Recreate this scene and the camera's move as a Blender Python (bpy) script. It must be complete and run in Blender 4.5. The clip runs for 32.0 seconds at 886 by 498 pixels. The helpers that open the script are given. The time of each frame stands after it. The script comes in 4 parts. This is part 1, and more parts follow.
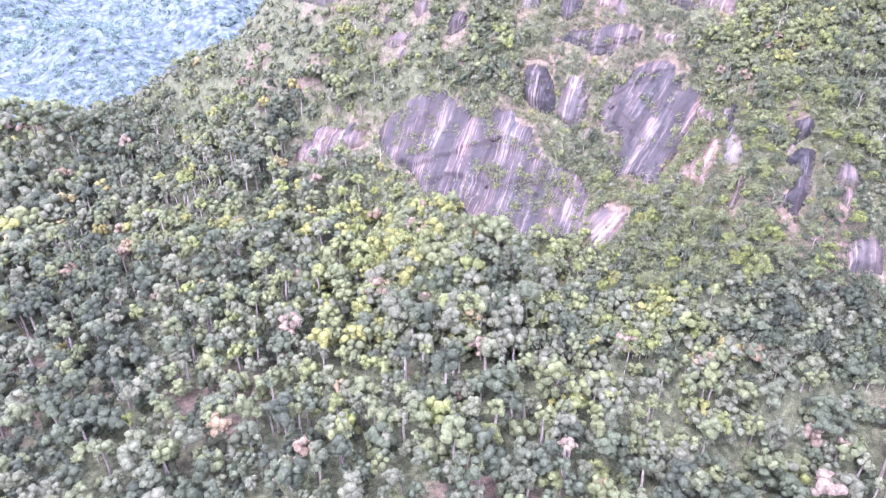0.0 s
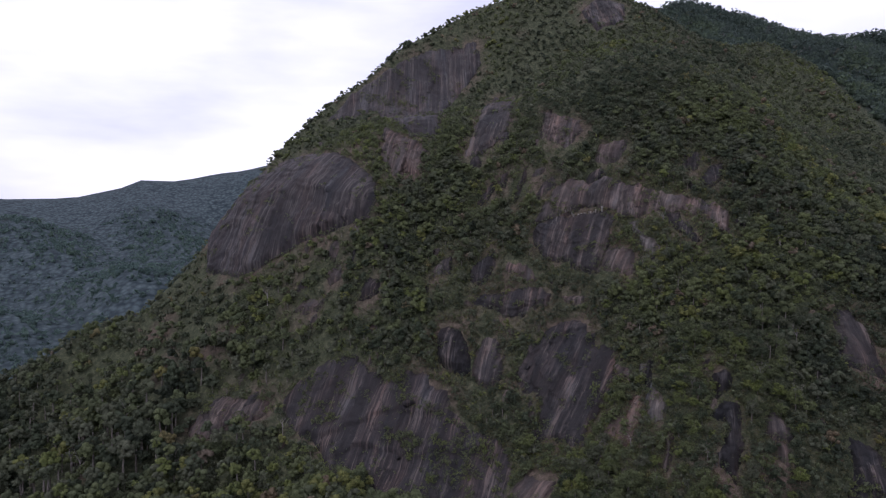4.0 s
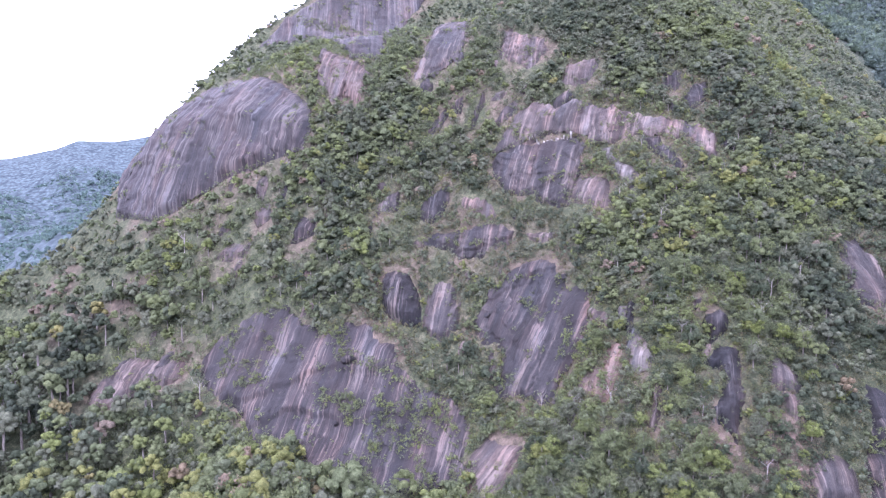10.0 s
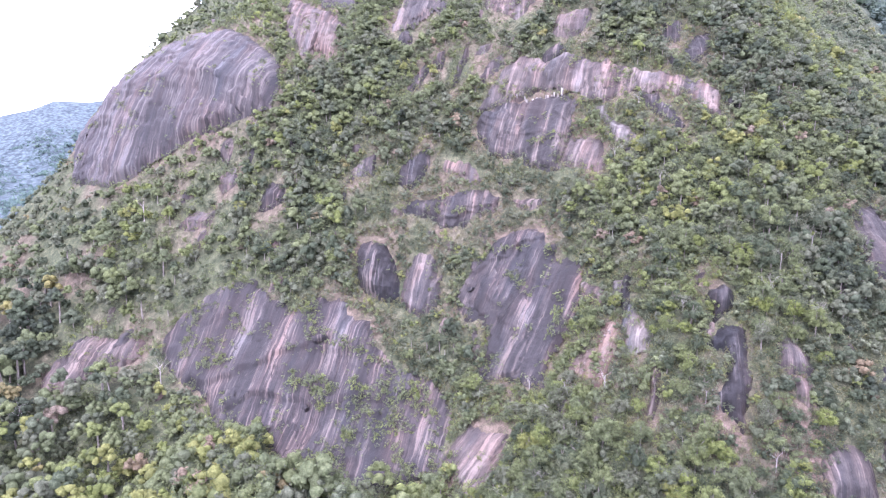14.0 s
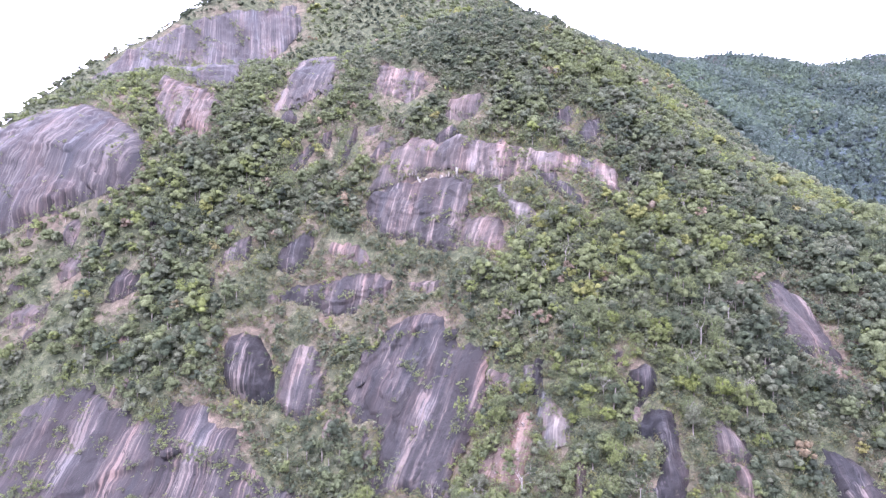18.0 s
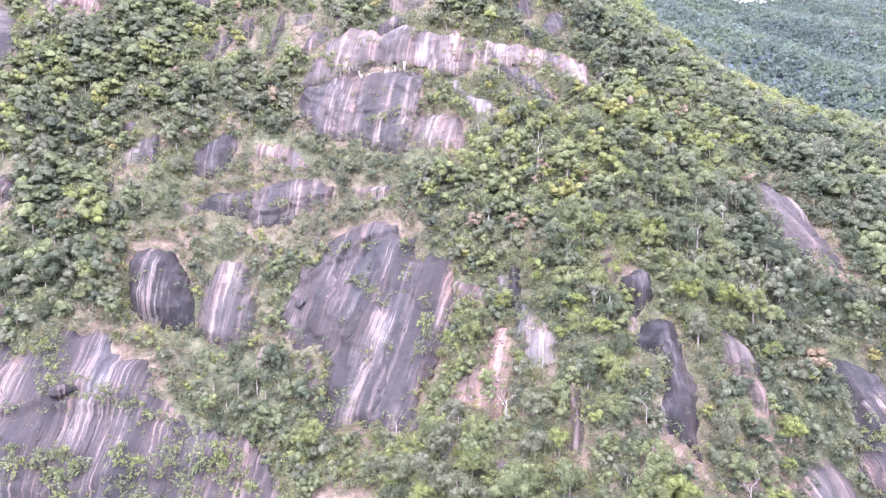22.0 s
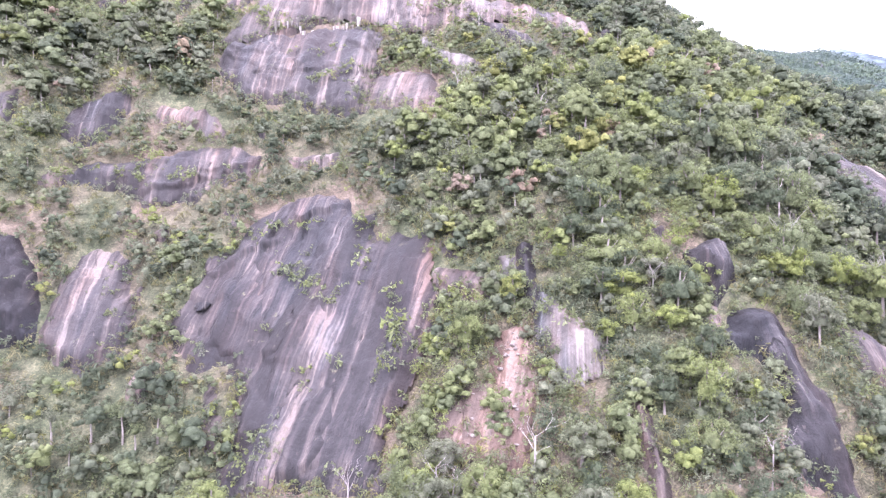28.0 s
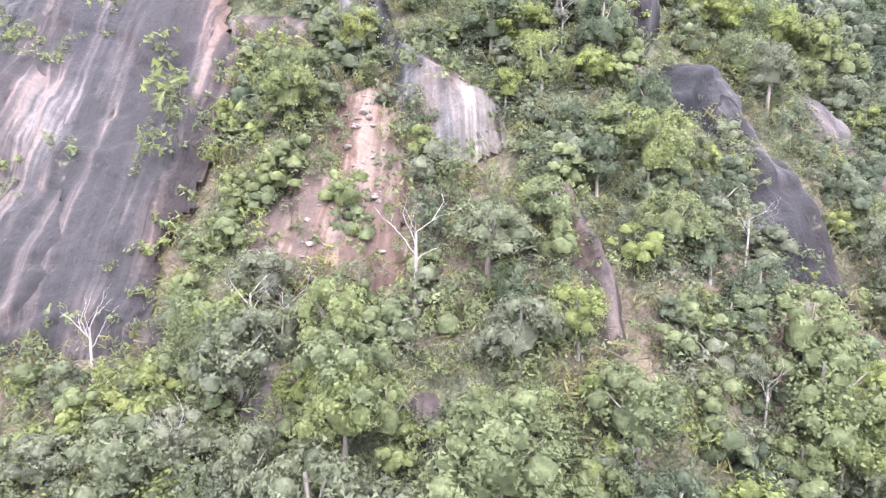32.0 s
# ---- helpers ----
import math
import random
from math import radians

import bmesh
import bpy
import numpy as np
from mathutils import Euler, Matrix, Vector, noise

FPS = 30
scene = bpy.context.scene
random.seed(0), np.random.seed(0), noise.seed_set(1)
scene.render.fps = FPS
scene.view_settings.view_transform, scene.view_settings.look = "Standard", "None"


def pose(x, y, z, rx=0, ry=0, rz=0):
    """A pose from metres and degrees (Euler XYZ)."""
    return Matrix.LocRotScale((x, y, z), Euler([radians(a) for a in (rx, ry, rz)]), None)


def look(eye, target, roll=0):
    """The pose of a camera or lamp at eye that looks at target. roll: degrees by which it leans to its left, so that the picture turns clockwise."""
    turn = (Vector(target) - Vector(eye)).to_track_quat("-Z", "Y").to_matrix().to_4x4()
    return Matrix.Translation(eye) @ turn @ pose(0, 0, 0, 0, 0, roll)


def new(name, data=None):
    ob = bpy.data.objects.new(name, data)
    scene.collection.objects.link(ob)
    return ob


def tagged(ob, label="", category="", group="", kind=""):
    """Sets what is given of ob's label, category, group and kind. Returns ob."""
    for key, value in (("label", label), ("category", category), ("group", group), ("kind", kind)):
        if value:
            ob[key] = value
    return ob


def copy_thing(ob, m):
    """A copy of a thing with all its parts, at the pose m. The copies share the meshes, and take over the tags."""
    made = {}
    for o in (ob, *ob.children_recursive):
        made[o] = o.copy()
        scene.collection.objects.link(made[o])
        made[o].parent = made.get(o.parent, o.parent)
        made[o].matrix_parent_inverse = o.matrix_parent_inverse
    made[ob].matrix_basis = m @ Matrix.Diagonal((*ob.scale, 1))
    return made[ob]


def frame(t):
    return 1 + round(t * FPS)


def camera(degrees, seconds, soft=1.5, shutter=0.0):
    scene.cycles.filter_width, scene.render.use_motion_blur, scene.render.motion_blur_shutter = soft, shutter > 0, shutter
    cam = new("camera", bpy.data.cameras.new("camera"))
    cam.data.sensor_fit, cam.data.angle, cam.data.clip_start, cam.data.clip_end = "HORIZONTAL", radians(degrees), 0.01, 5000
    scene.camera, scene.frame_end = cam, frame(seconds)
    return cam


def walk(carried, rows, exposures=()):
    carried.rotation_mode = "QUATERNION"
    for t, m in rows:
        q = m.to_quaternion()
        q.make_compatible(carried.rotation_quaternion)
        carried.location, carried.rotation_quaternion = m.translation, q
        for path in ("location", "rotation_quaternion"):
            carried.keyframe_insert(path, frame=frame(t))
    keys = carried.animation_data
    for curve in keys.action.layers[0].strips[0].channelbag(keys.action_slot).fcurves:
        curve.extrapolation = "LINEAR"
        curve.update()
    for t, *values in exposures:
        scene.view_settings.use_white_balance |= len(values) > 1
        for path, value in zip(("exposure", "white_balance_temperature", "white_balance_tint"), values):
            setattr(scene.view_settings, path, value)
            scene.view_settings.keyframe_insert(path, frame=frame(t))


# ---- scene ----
ROWS = [
    (0.0, -7.61, -44.47, 25.55, 9.97, -28.74, -0.48),
    (0.5, -6.27, -43.27, 24.03, 9.79, -21.02, -0.17),
    (1.0, -5.03, -41.96, 22.46, 9.76, -13.28, 0.04),
    (1.5, -3.94, -40.52, 20.82, 9.82, -5.53, 0.26),
    (2.0, -3.05, -38.95, 19.13, 9.45, -3.45, 0.29),
    (2.5, -2.36, -37.12, 17.47, 7.24, -3.37, 0.34),
    (3.0, -1.86, -35.02, 15.89, 5.13, -3.30, 0.33),
    (3.5, -1.44, -32.71, 14.34, 4.21, -3.26, 0.28),
    (5.5, -0.48, -21.83, 8.34, 3.50, -7.00, 0.17),
    (6.0, -0.46, -18.81, 6.86, 2.22, -7.00, 0.16),
    (6.5, -0.49, -15.75, 5.44, 0.26, -7.00, 0.15),
    (7.0, -0.52, -12.64, 4.07, -0.20, -7.01, 0.13),
    (7.5, -0.48, -9.48, 2.82, -0.15, -7.01, 0.11),
    (8.0, -0.37, -6.31, 1.71, -0.11, -7.02, 0.10),
    (8.5, -0.20, -3.13, 0.76, -0.05, -7.01, 0.06),
    (9.0, 0.00, 0.00, 0.00, -0.00, -7.02, 0.04),
    (9.5, 0.20, 3.01, -0.56, 0.05, -7.00, 0.03),
    (10.0, 0.38, 5.86, -0.91, 0.09, -6.98, 0.02),
    (10.5, 0.60, 8.57, -1.07, 0.13, -6.96, 0.01),
    (11.0, 0.86, 11.09, -1.03, 0.17, -6.96, -0.03),
    (11.5, 1.17, 13.40, -0.84, 0.21, -6.96, -0.04),
    (12.0, 1.52, 15.51, -0.62, 0.25, -7.51, -0.05),
    (12.5, 1.89, 17.51, -0.42, 0.32, -9.59, -0.08),
    (13.0, 2.27, 19.44, -0.35, 0.22, -10.37, -0.12),
    (13.5, 2.64, 21.27, -0.41, -0.25, -10.40, -0.12),
    (15.5, 3.68, 29.06, -4.47, -3.30, -9.83, -0.13),
    (16.0, 4.12, 31.75, -5.95, -4.01, -8.67, -0.11),
    (16.5, 4.55, 34.66, -7.52, -5.32, -6.62, -0.07),
    (17.0, 4.96, 37.76, -9.14, -6.84, -4.45, -0.10),
    (17.5, 5.27, 41.01, -10.77, -8.44, -2.28, -0.08),
    (18.0, 5.29, 44.31, -12.43, -10.39, -0.12, -0.05),
    (18.5, 4.89, 47.51, -14.07, -15.07, 0.81, -0.04),
    (19.0, 4.20, 50.62, -15.59, -17.71, 0.20, -0.04),
    (19.5, 3.50, 53.72, -16.94, -17.64, -1.81, 0.11),
    (20.0, 2.83, 56.86, -18.21, -17.59, -2.93, 0.09),
    (20.5, 2.33, 60.03, -19.42, -17.55, -3.64, 0.07),
    (21.0, 2.06, 63.18, -20.63, -17.53, -4.31, 0.04),
    (21.5, 1.98, 66.30, -21.90, -17.53, -4.84, 0.05),
    (22.0, 2.09, 69.46, -23.22, -17.55, -4.88, 0.07),
    (22.5, 2.38, 72.66, -24.55, -17.56, -4.91, 0.06),
    (23.0, 2.85, 75.92, -25.89, -17.57, -4.92, 0.05),
    (23.5, 3.49, 79.23, -27.18, -17.53, -4.96, 0.04),
    (24.0, 4.27, 82.51, -28.44, -17.50, -5.05, -0.03),
    (24.5, 5.12, 85.82, -29.65, -17.46, -5.14, -0.04),
    (25.0, 6.02, 89.13, -30.83, -17.43, -4.89, -0.03),
    (25.5, 6.94, 92.24, -32.12, -17.45, 0.61, -0.07),
    (27.5, 10.11, 105.63, -37.54, -18.36, 0.63, -0.15),
    (28.0, 11.01, 108.92, -38.95, -22.05, 0.60, -0.05),
    (28.5, 11.95, 112.33, -40.40, -25.51, 0.26, -0.13),
    (29.0, 13.04, 115.64, -41.88, -26.14, -1.13, -0.14),
    (29.5, 14.26, 118.90, -43.37, -26.61, -2.99, -0.11),
    (30.0, 15.55, 122.09, -44.83, -27.96, -4.92, -0.09),
    (30.5, 16.87, 125.01, -46.26, -29.41, -6.89, -0.13),
    (31.0, 18.14, 127.73, -47.67, -30.88, -8.55, -0.17),
    (31.5, 19.37, 130.27, -49.00, -32.96, -10.05, -0.13),
    (32.0, 20.43, 132.62, -50.14, -38.31, -10.61, -0.07),
]
EXPOSURES = [(0.0, 3.53, 5560, 45), (1.0, 3.08, 5600, 43), (1.5, 1.5, 5900, 28), (2.0, 0.38, 5600, 28), (2.5, -0.33, 5900, 26), (3.5, -0.33, 5900, 26), (5.5, 1.58, 5350, 35),
             (6.0, 1.86, 5350, 35), (9.0, 2.39, 5380, 38), (12.0, 2.55, 5500, 38), (13.0, 2.72, 5600, 37), (15.5, 2.98, 5550, 38), (17.0, 3.13, 5600, 38), (18.0, 2.82, 5600, 38), (19.0, 2.57, 5450, 39),
             (20.0, 3.08, 5600, 38), (23.0, 3.37, 5770, 37), (28.0, 3.22, 5820, 37), (29.0, 3.22, 5850, 35), (30.0, 3.34, 5880, 33), (32.0, 3.27, 6000, 25)]

cam = camera(68.71, 32.0, soft=1.25, shutter=0.12)
walk(cam,
     [(t, pose(x, y, z, 90 + pitch, 0, yaw) @ pose(0, 0, 0, 0, 0, roll)) for t, x, y, z, yaw, pitch, roll in ROWS],
     exposures=EXPOSURES)

# ---- sky and sun: high overcast, soft light ----
world = bpy.data.worlds.new("overcast_sky")
scene.world = world
world.use_nodes = True
wn, wl = world.node_tree.nodes, world.node_tree.links
wn.clear()
w_out, w_back, w_sky, w_mix = wn.new("ShaderNodeOutputWorld"), wn.new("ShaderNodeBackground"), wn.new("ShaderNodeTexSky"), wn.new("ShaderNodeMix")
w_geo, w_noise, w_ramp = wn.new("ShaderNodeTexCoord"), wn.new("ShaderNodeTexNoise"), wn.new("ShaderNodeValToRGB")
w_map = wn.new("ShaderNodeMapping")
w_sky.sky_type, w_sky.sun_disc = "NISHITA", False
SUN_EL, SUN_AZ = radians(58), radians(215)
w_sky.sun_elevation, w_sky.sun_rotation = SUN_EL, SUN_AZ
w_map.inputs["Scale"].default_value = (1.6, 1.6, 6.0)
w_noise.inputs["Scale"].default_value, w_noise.inputs["Detail"].default_value = 1.7, 5.0
w_ramp.color_ramp.elements[0].position, w_ramp.color_ramp.elements[0].color = 0.35, (7.4, 7.6, 8.1, 1)
w_ramp.color_ramp.elements[1].position, w_ramp.color_ramp.elements[1].color = 0.62, (10.5, 10.6, 10.8, 1)
w_mix.data_type = "RGBA"
w_mix.inputs["Factor"].default_value = 0.9
wl.new(w_geo.outputs["Generated"], w_map.inputs["Vector"])
wl.new(w_map.outputs["Vector"], w_noise.inputs["Vector"])
wl.new(w_noise.outputs["Fac"], w_ramp.inputs["Fac"])
wl.new(w_sky.outputs["Color"], w_mix.inputs["A"])
wl.new(w_ramp.outputs["Color"], w_mix.inputs["B"])
wl.new(w_mix.outputs["Result"], w_back.inputs["Color"])
wl.new(w_back.outputs["Background"], w_out.inputs["Surface"])
w_back.inputs["Strength"].default_value = 0.12
sun = new("sun", bpy.data.lights.new("sun", "SUN"))
sun.data.energy, sun.data.angle, sun.data.color = 0.9, radians(16), (1.0, 0.96, 0.9)
sun.matrix_world = look((0, 0, 0), (-math.sin(SUN_AZ) * math.cos(SUN_EL), -math.cos(SUN_AZ) * math.cos(SUN_EL), -math.sin(SUN_EL)))


# ---- materials ----
def material(name, rough=0.8, spec=0.3):
    m = bpy.data.materials.new(name)
    m.use_nodes = True
    nt = m.node_tree
    b = nt.nodes["Principled BSDF"]
    b.inputs["Roughness"].default_value = rough
    b.inputs["Specular IOR Level"].default_value = spec
    return m, nt, b


def node(nt, kind, **values):
    n = nt.nodes.new(kind)
    for key, value in values.items():
        n.inputs[key.replace("_", " ")].default_value = value
    return n


def noise_node(nt, vector, scale, detail=4.0, rough=0.55, stretch=(1, 1, 1)):
    mp = node(nt, "ShaderNodeMapping", Scale=stretch)
    nt.links.new(vector, mp.inputs["Vector"])
    n = node(nt, "ShaderNodeTexNoise", Scale=scale, Detail=detail, Roughness=rough)
    nt.links.new(mp.outputs["Vector"], n.inputs["Vector"])
    return n.outputs["Fac"]


def ramp(nt, fac, stops):
    r = nt.nodes.new("ShaderNodeValToRGB")
    while len(r.color_ramp.elements) < len(stops):
        r.color_ramp.elements.new(0.5)
    for e, (p, c) in zip(r.color_ramp.elements, stops):
        e.position, e.color = p, (*c, 1)
    nt.links.new(fac, r.inputs["Fac"])
    return r.outputs["Color"]


def mixed(nt, fac, a, b, blend="MIX"):
    n = nt.nodes.new("ShaderNodeMix")
    n.data_type, n.blend_type = "RGBA", blend
    for sock, v in ((n.inputs["Factor"], fac), (n.inputs["A"], a), (n.inputs["B"], b)):
        if isinstance(v, (int, float)):
            sock.default_value = v
        elif isinstance(v, tuple):
            sock.default_value = (*v, 1)
        else:
            nt.links.new(v, sock)
    return n.outputs["Result"]


def bump(nt, b, height, strength, distance):
    n = node(nt, "ShaderNodeBump", Strength=strength, Distance=distance)
    nt.links.new(height, n.inputs["Height"])
    nt.links.new(n.outputs["Normal"], b.inputs["Normal"])


def attribute(nt, name):
    n = nt.nodes.new("ShaderNodeAttribute")
    n.attribute_name = name
    return n


def maths(nt, how, a, b, c=None):
    n = nt.nodes.new("ShaderNodeMath")
    n.operation = how
    for sock, v in zip(n.inputs, (a, b, c)):
        if isinstance(v, (int, float)):
            sock.default_value = v
        elif v is not None:
            nt.links.new(v, sock)
    return n.outputs[0]


def grey(v):
    return (v, v, v)


def rock_material(name, dark, mid, light, shift, crack=1.0, broad=0.37):
    """Granite with water streaks that run down the fall line."""
    m, nt, b = material(name, 0.72, 0.25)
    uv = nt.nodes.new("ShaderNodeUVMap")
    uv.uv_map = "fall_line"
    sway = node(nt, "ShaderNodeTexNoise", Scale=0.06, Detail=3.0, Roughness=0.5)
    nt.links.new(uv.outputs["UV"], sway.inputs["Vector"])
    push = nt.nodes.new("ShaderNodeVectorMath")
    push.operation = "MULTIPLY_ADD"
    push.inputs[1].default_value = (2.2, 3.0, 0.0)
    nt.links.new(sway.outputs["Color"], push.inputs[0])
    nt.links.new(uv.outputs["UV"], push.inputs[2])
    v = push.outputs["Vector"]
    wide = noise_node(nt, v, 0.20, 3.0, 0.5, (1, 0.07, 1))
    fine = noise_node(nt, v, 0.62, 3.0, 0.55, (1, 0.035, 1))
    thin = noise_node(nt, v, 2.1, 3.0, 0.6, (1, 0.022, 1))
    blotch = noise_node(nt, v, 0.075, 5.0, 0.6, (1, 0.6, 1))
    grain = noise_node(nt, v, 2.6, 6.0, 0.7, (1, 0.7, 1))
    mottle = noise_node(nt, v, 0.5, 6.0, 0.68, (1, 0.45, 1))
    run = maths(nt, "MULTIPLY_ADD", wide, broad, maths(nt, "MULTIPLY_ADD", fine, 0.40, maths(nt, "MULTIPLY", thin, 0.60 - broad)))
    run = maths(nt, "MULTIPLY_ADD", maths(nt, "ADD", blotch, -0.5), 0.22, run)
    run = maths(nt, "MULTIPLY_ADD", maths(nt, "ADD", mottle, -0.5), 0.16, run)
    stain = attribute(nt, "stain").outputs["Fac"]
    # a mapped water mark pushes the streak pattern to its pale or its dark end
    run = maths(nt, "MULTIPLY_ADD", stain, 0.085, maths(nt, "ADD", run, shift))
    half = tuple(0.5 * (p + q) for p, q in zip(dark, mid))
    col = ramp(nt, maths(nt, "MULTIPLY_ADD", run, 4.4, -1.68), [(0.06, tuple(0.72 * c for c in dark)), (0.30, dark), (0.46, half), (0.60, mid), (0.78, light), (1.0, tuple(1.04 * c for c in light))])
    rust = ramp(nt, noise_node(nt, v, 0.11, 5.0, 0.65, (1, 0.3, 1)), [(0.47, grey(0)), (0.62, grey(0.85))])
    col = mixed(nt, rust, col, mixed(nt, 1.0, col, (1.18, 0.98, 0.92), "MULTIPLY"))
    slate = ramp(nt, noise_node(nt, v, 0.17, 4.0, 0.6, (0.8, 0.16, 1)), [(0.52, grey(0)), (0.66, grey(0.8))])
    col = mixed(nt, slate, col, mixed(nt, 1.0, col, (0.86, 1.0, 1.13), "MULTIPLY"))
    col = mixed(nt, 0.6, col, ramp(nt, grain, [(0.3, grey(0.55)), (0.7, grey(1.4))]), "MULTIPLY")
    # thin upright cracks, few sheet joints, lichen specks, dry grass in hollows
    line = maths(nt, "COMPARE", noise_node(nt, v, 0.30, 3.0, 0.5, (1, 0.10, 1)), 0.5, 0.006)
    where = ramp(nt, noise_node(nt, v, 0.15, 3.0), [(0.48, grey(0)), (0.56, grey(0.8 * crack))])
    cut = mixed(nt, 1.0, where, line, "MULTIPLY")
    col = mixed(nt, cut, col, tuple(0.35 * c for c in dark))
    specks = ramp(nt, noise_node(nt, v, 1.5, 3.0, 0.6, (1, 0.35, 1)), [(0.66, grey(0)), (0.72, grey(0.55))])
    col = mixed(nt, specks, col, light)
    grass = ramp(nt, noise_node(nt, v, 0.42, 6.0, 0.75, (1, 0.8, 1)), [(0.63, grey(0)), (0.70, grey(0.8))])
    col = mixed(nt, grass, col, ramp(nt, grain, [(0.35, (0.05, 0.052, 0.030)), (0.65, (0.15, 0.135, 0.085))]))
    nt.links.new(col, b.inputs["Base Color"])
    relief = mixed(nt, 0.5, mixed(nt, 0.5, fine, grain), mottle)
    bump(nt, b, mixed(nt, cut, relief, grey(0.0)), 0.9, 1.1)
    return m


DARK, MID, PINK = (0.0215, 0.0195, 0.0195), (0.050, 0.042, 0.0385), (0.104, 0.083, 0.071)
ROCK = {"great": rock_material("runnelled_slab_granite", (0.023, 0.0208, 0.0212), (0.049, 0.0415, 0.0385), (0.098, 0.081, 0.071), -0.026, broad=0.14),
        "slab": rock_material("weathered_slab_granite", DARK, MID, PINK, -0.032, broad=0.30),
        "streaked": rock_material("streaked_granite", (0.024, 0.0215, 0.021), (0.053, 0.0445, 0.040), (0.112, 0.092, 0.079), -0.022),
        "dark": rock_material("dark_granite", (0.016, 0.0148, 0.0152), (0.035, 0.031, 0.0295), (0.104, 0.089, 0.079), -0.034, broad=0.2),
        "pink": rock_material("pink_granite", (0.036, 0.030, 0.027), (0.074, 0.059, 0.051), (0.128, 0.103, 0.087), -0.008),
        "pale": rock_material("pale_granite", (0.050, 0.046, 0.042), (0.095, 0.087, 0.078), (0.145, 0.135, 0.121), 0.0),
        "earth": rock_material("bare_red_earth", (0.060, 0.042, 0.033), (0.086, 0.061, 0.047), (0.128, 0.101, 0.082), 0.0, 0.3),
        "dome": rock_material("weathered_dome_granite", (0.029, 0.0262, 0.0265), (0.050, 0.0435, 0.041), (0.084, 0.074, 0.068), -0.016, broad=0.18)}
LIME = rock_material("white_lime", (0.11, 0.1, 0.0846), (0.30, 0.28, 0.25), (0.52, 0.50, 0.46), 0.0)


def ground_material():
    m, nt, b = material("forest_floor", 0.95, 0.1)
    pos = nt.nodes.new("ShaderNodeTexCoord").outputs["Object"]
    n1, n2, n3 = noise_node(nt, pos, 0.05, 5.0), noise_node(nt, pos, 0.6, 6.0, 0.65), noise_node(nt, pos, 4.0, 4.0, 0.7)
    green = ramp(nt, mixed(nt, 0.5, n2, n3), [(0.38, (0.018, 0.024, 0.014)), (0.5, (0.052, 0.060, 0.034)), (0.62, (0.12, 0.122, 0.072))])
    dry = ramp(nt, mixed(nt, 0.5, n2, n3), [(0.36, (0.036, 0.032, 0.022)), (0.5, (0.105, 0.080, 0.062)), (0.64, (0.20, 0.148, 0.122))])
    col = mixed(nt, attribute(nt, "dry").outputs["Fac"], green, dry)
    # closed canopy of the far forest: crowns of about ten metres, shaded gaps painted dark
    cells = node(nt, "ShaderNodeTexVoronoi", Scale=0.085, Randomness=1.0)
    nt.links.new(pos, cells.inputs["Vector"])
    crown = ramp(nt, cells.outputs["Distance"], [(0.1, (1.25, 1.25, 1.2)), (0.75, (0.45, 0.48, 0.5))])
    # the bluish colours carry the haze of distance
    hazed_tone = ramp(nt, noise_node(nt, pos, 0.03, 6.0, 0.8), [(0.36, (0.040, 0.054, 0.060)), (0.5, (0.058, 0.077, 0.083)), (0.64, (0.080, 0.102, 0.106))])
    canopy = mixed(nt, 1.0, hazed_tone, crown, "MULTIPLY")
    col = mixed(nt, attribute(nt, "hazed_woods").outputs["Fac"], col, canopy)
    nt.links.new(col, b.inputs["Base Color"])
    bump(nt, b, mixed(nt, 0.5, n2, n3), 0.8, 0.6)
    return m


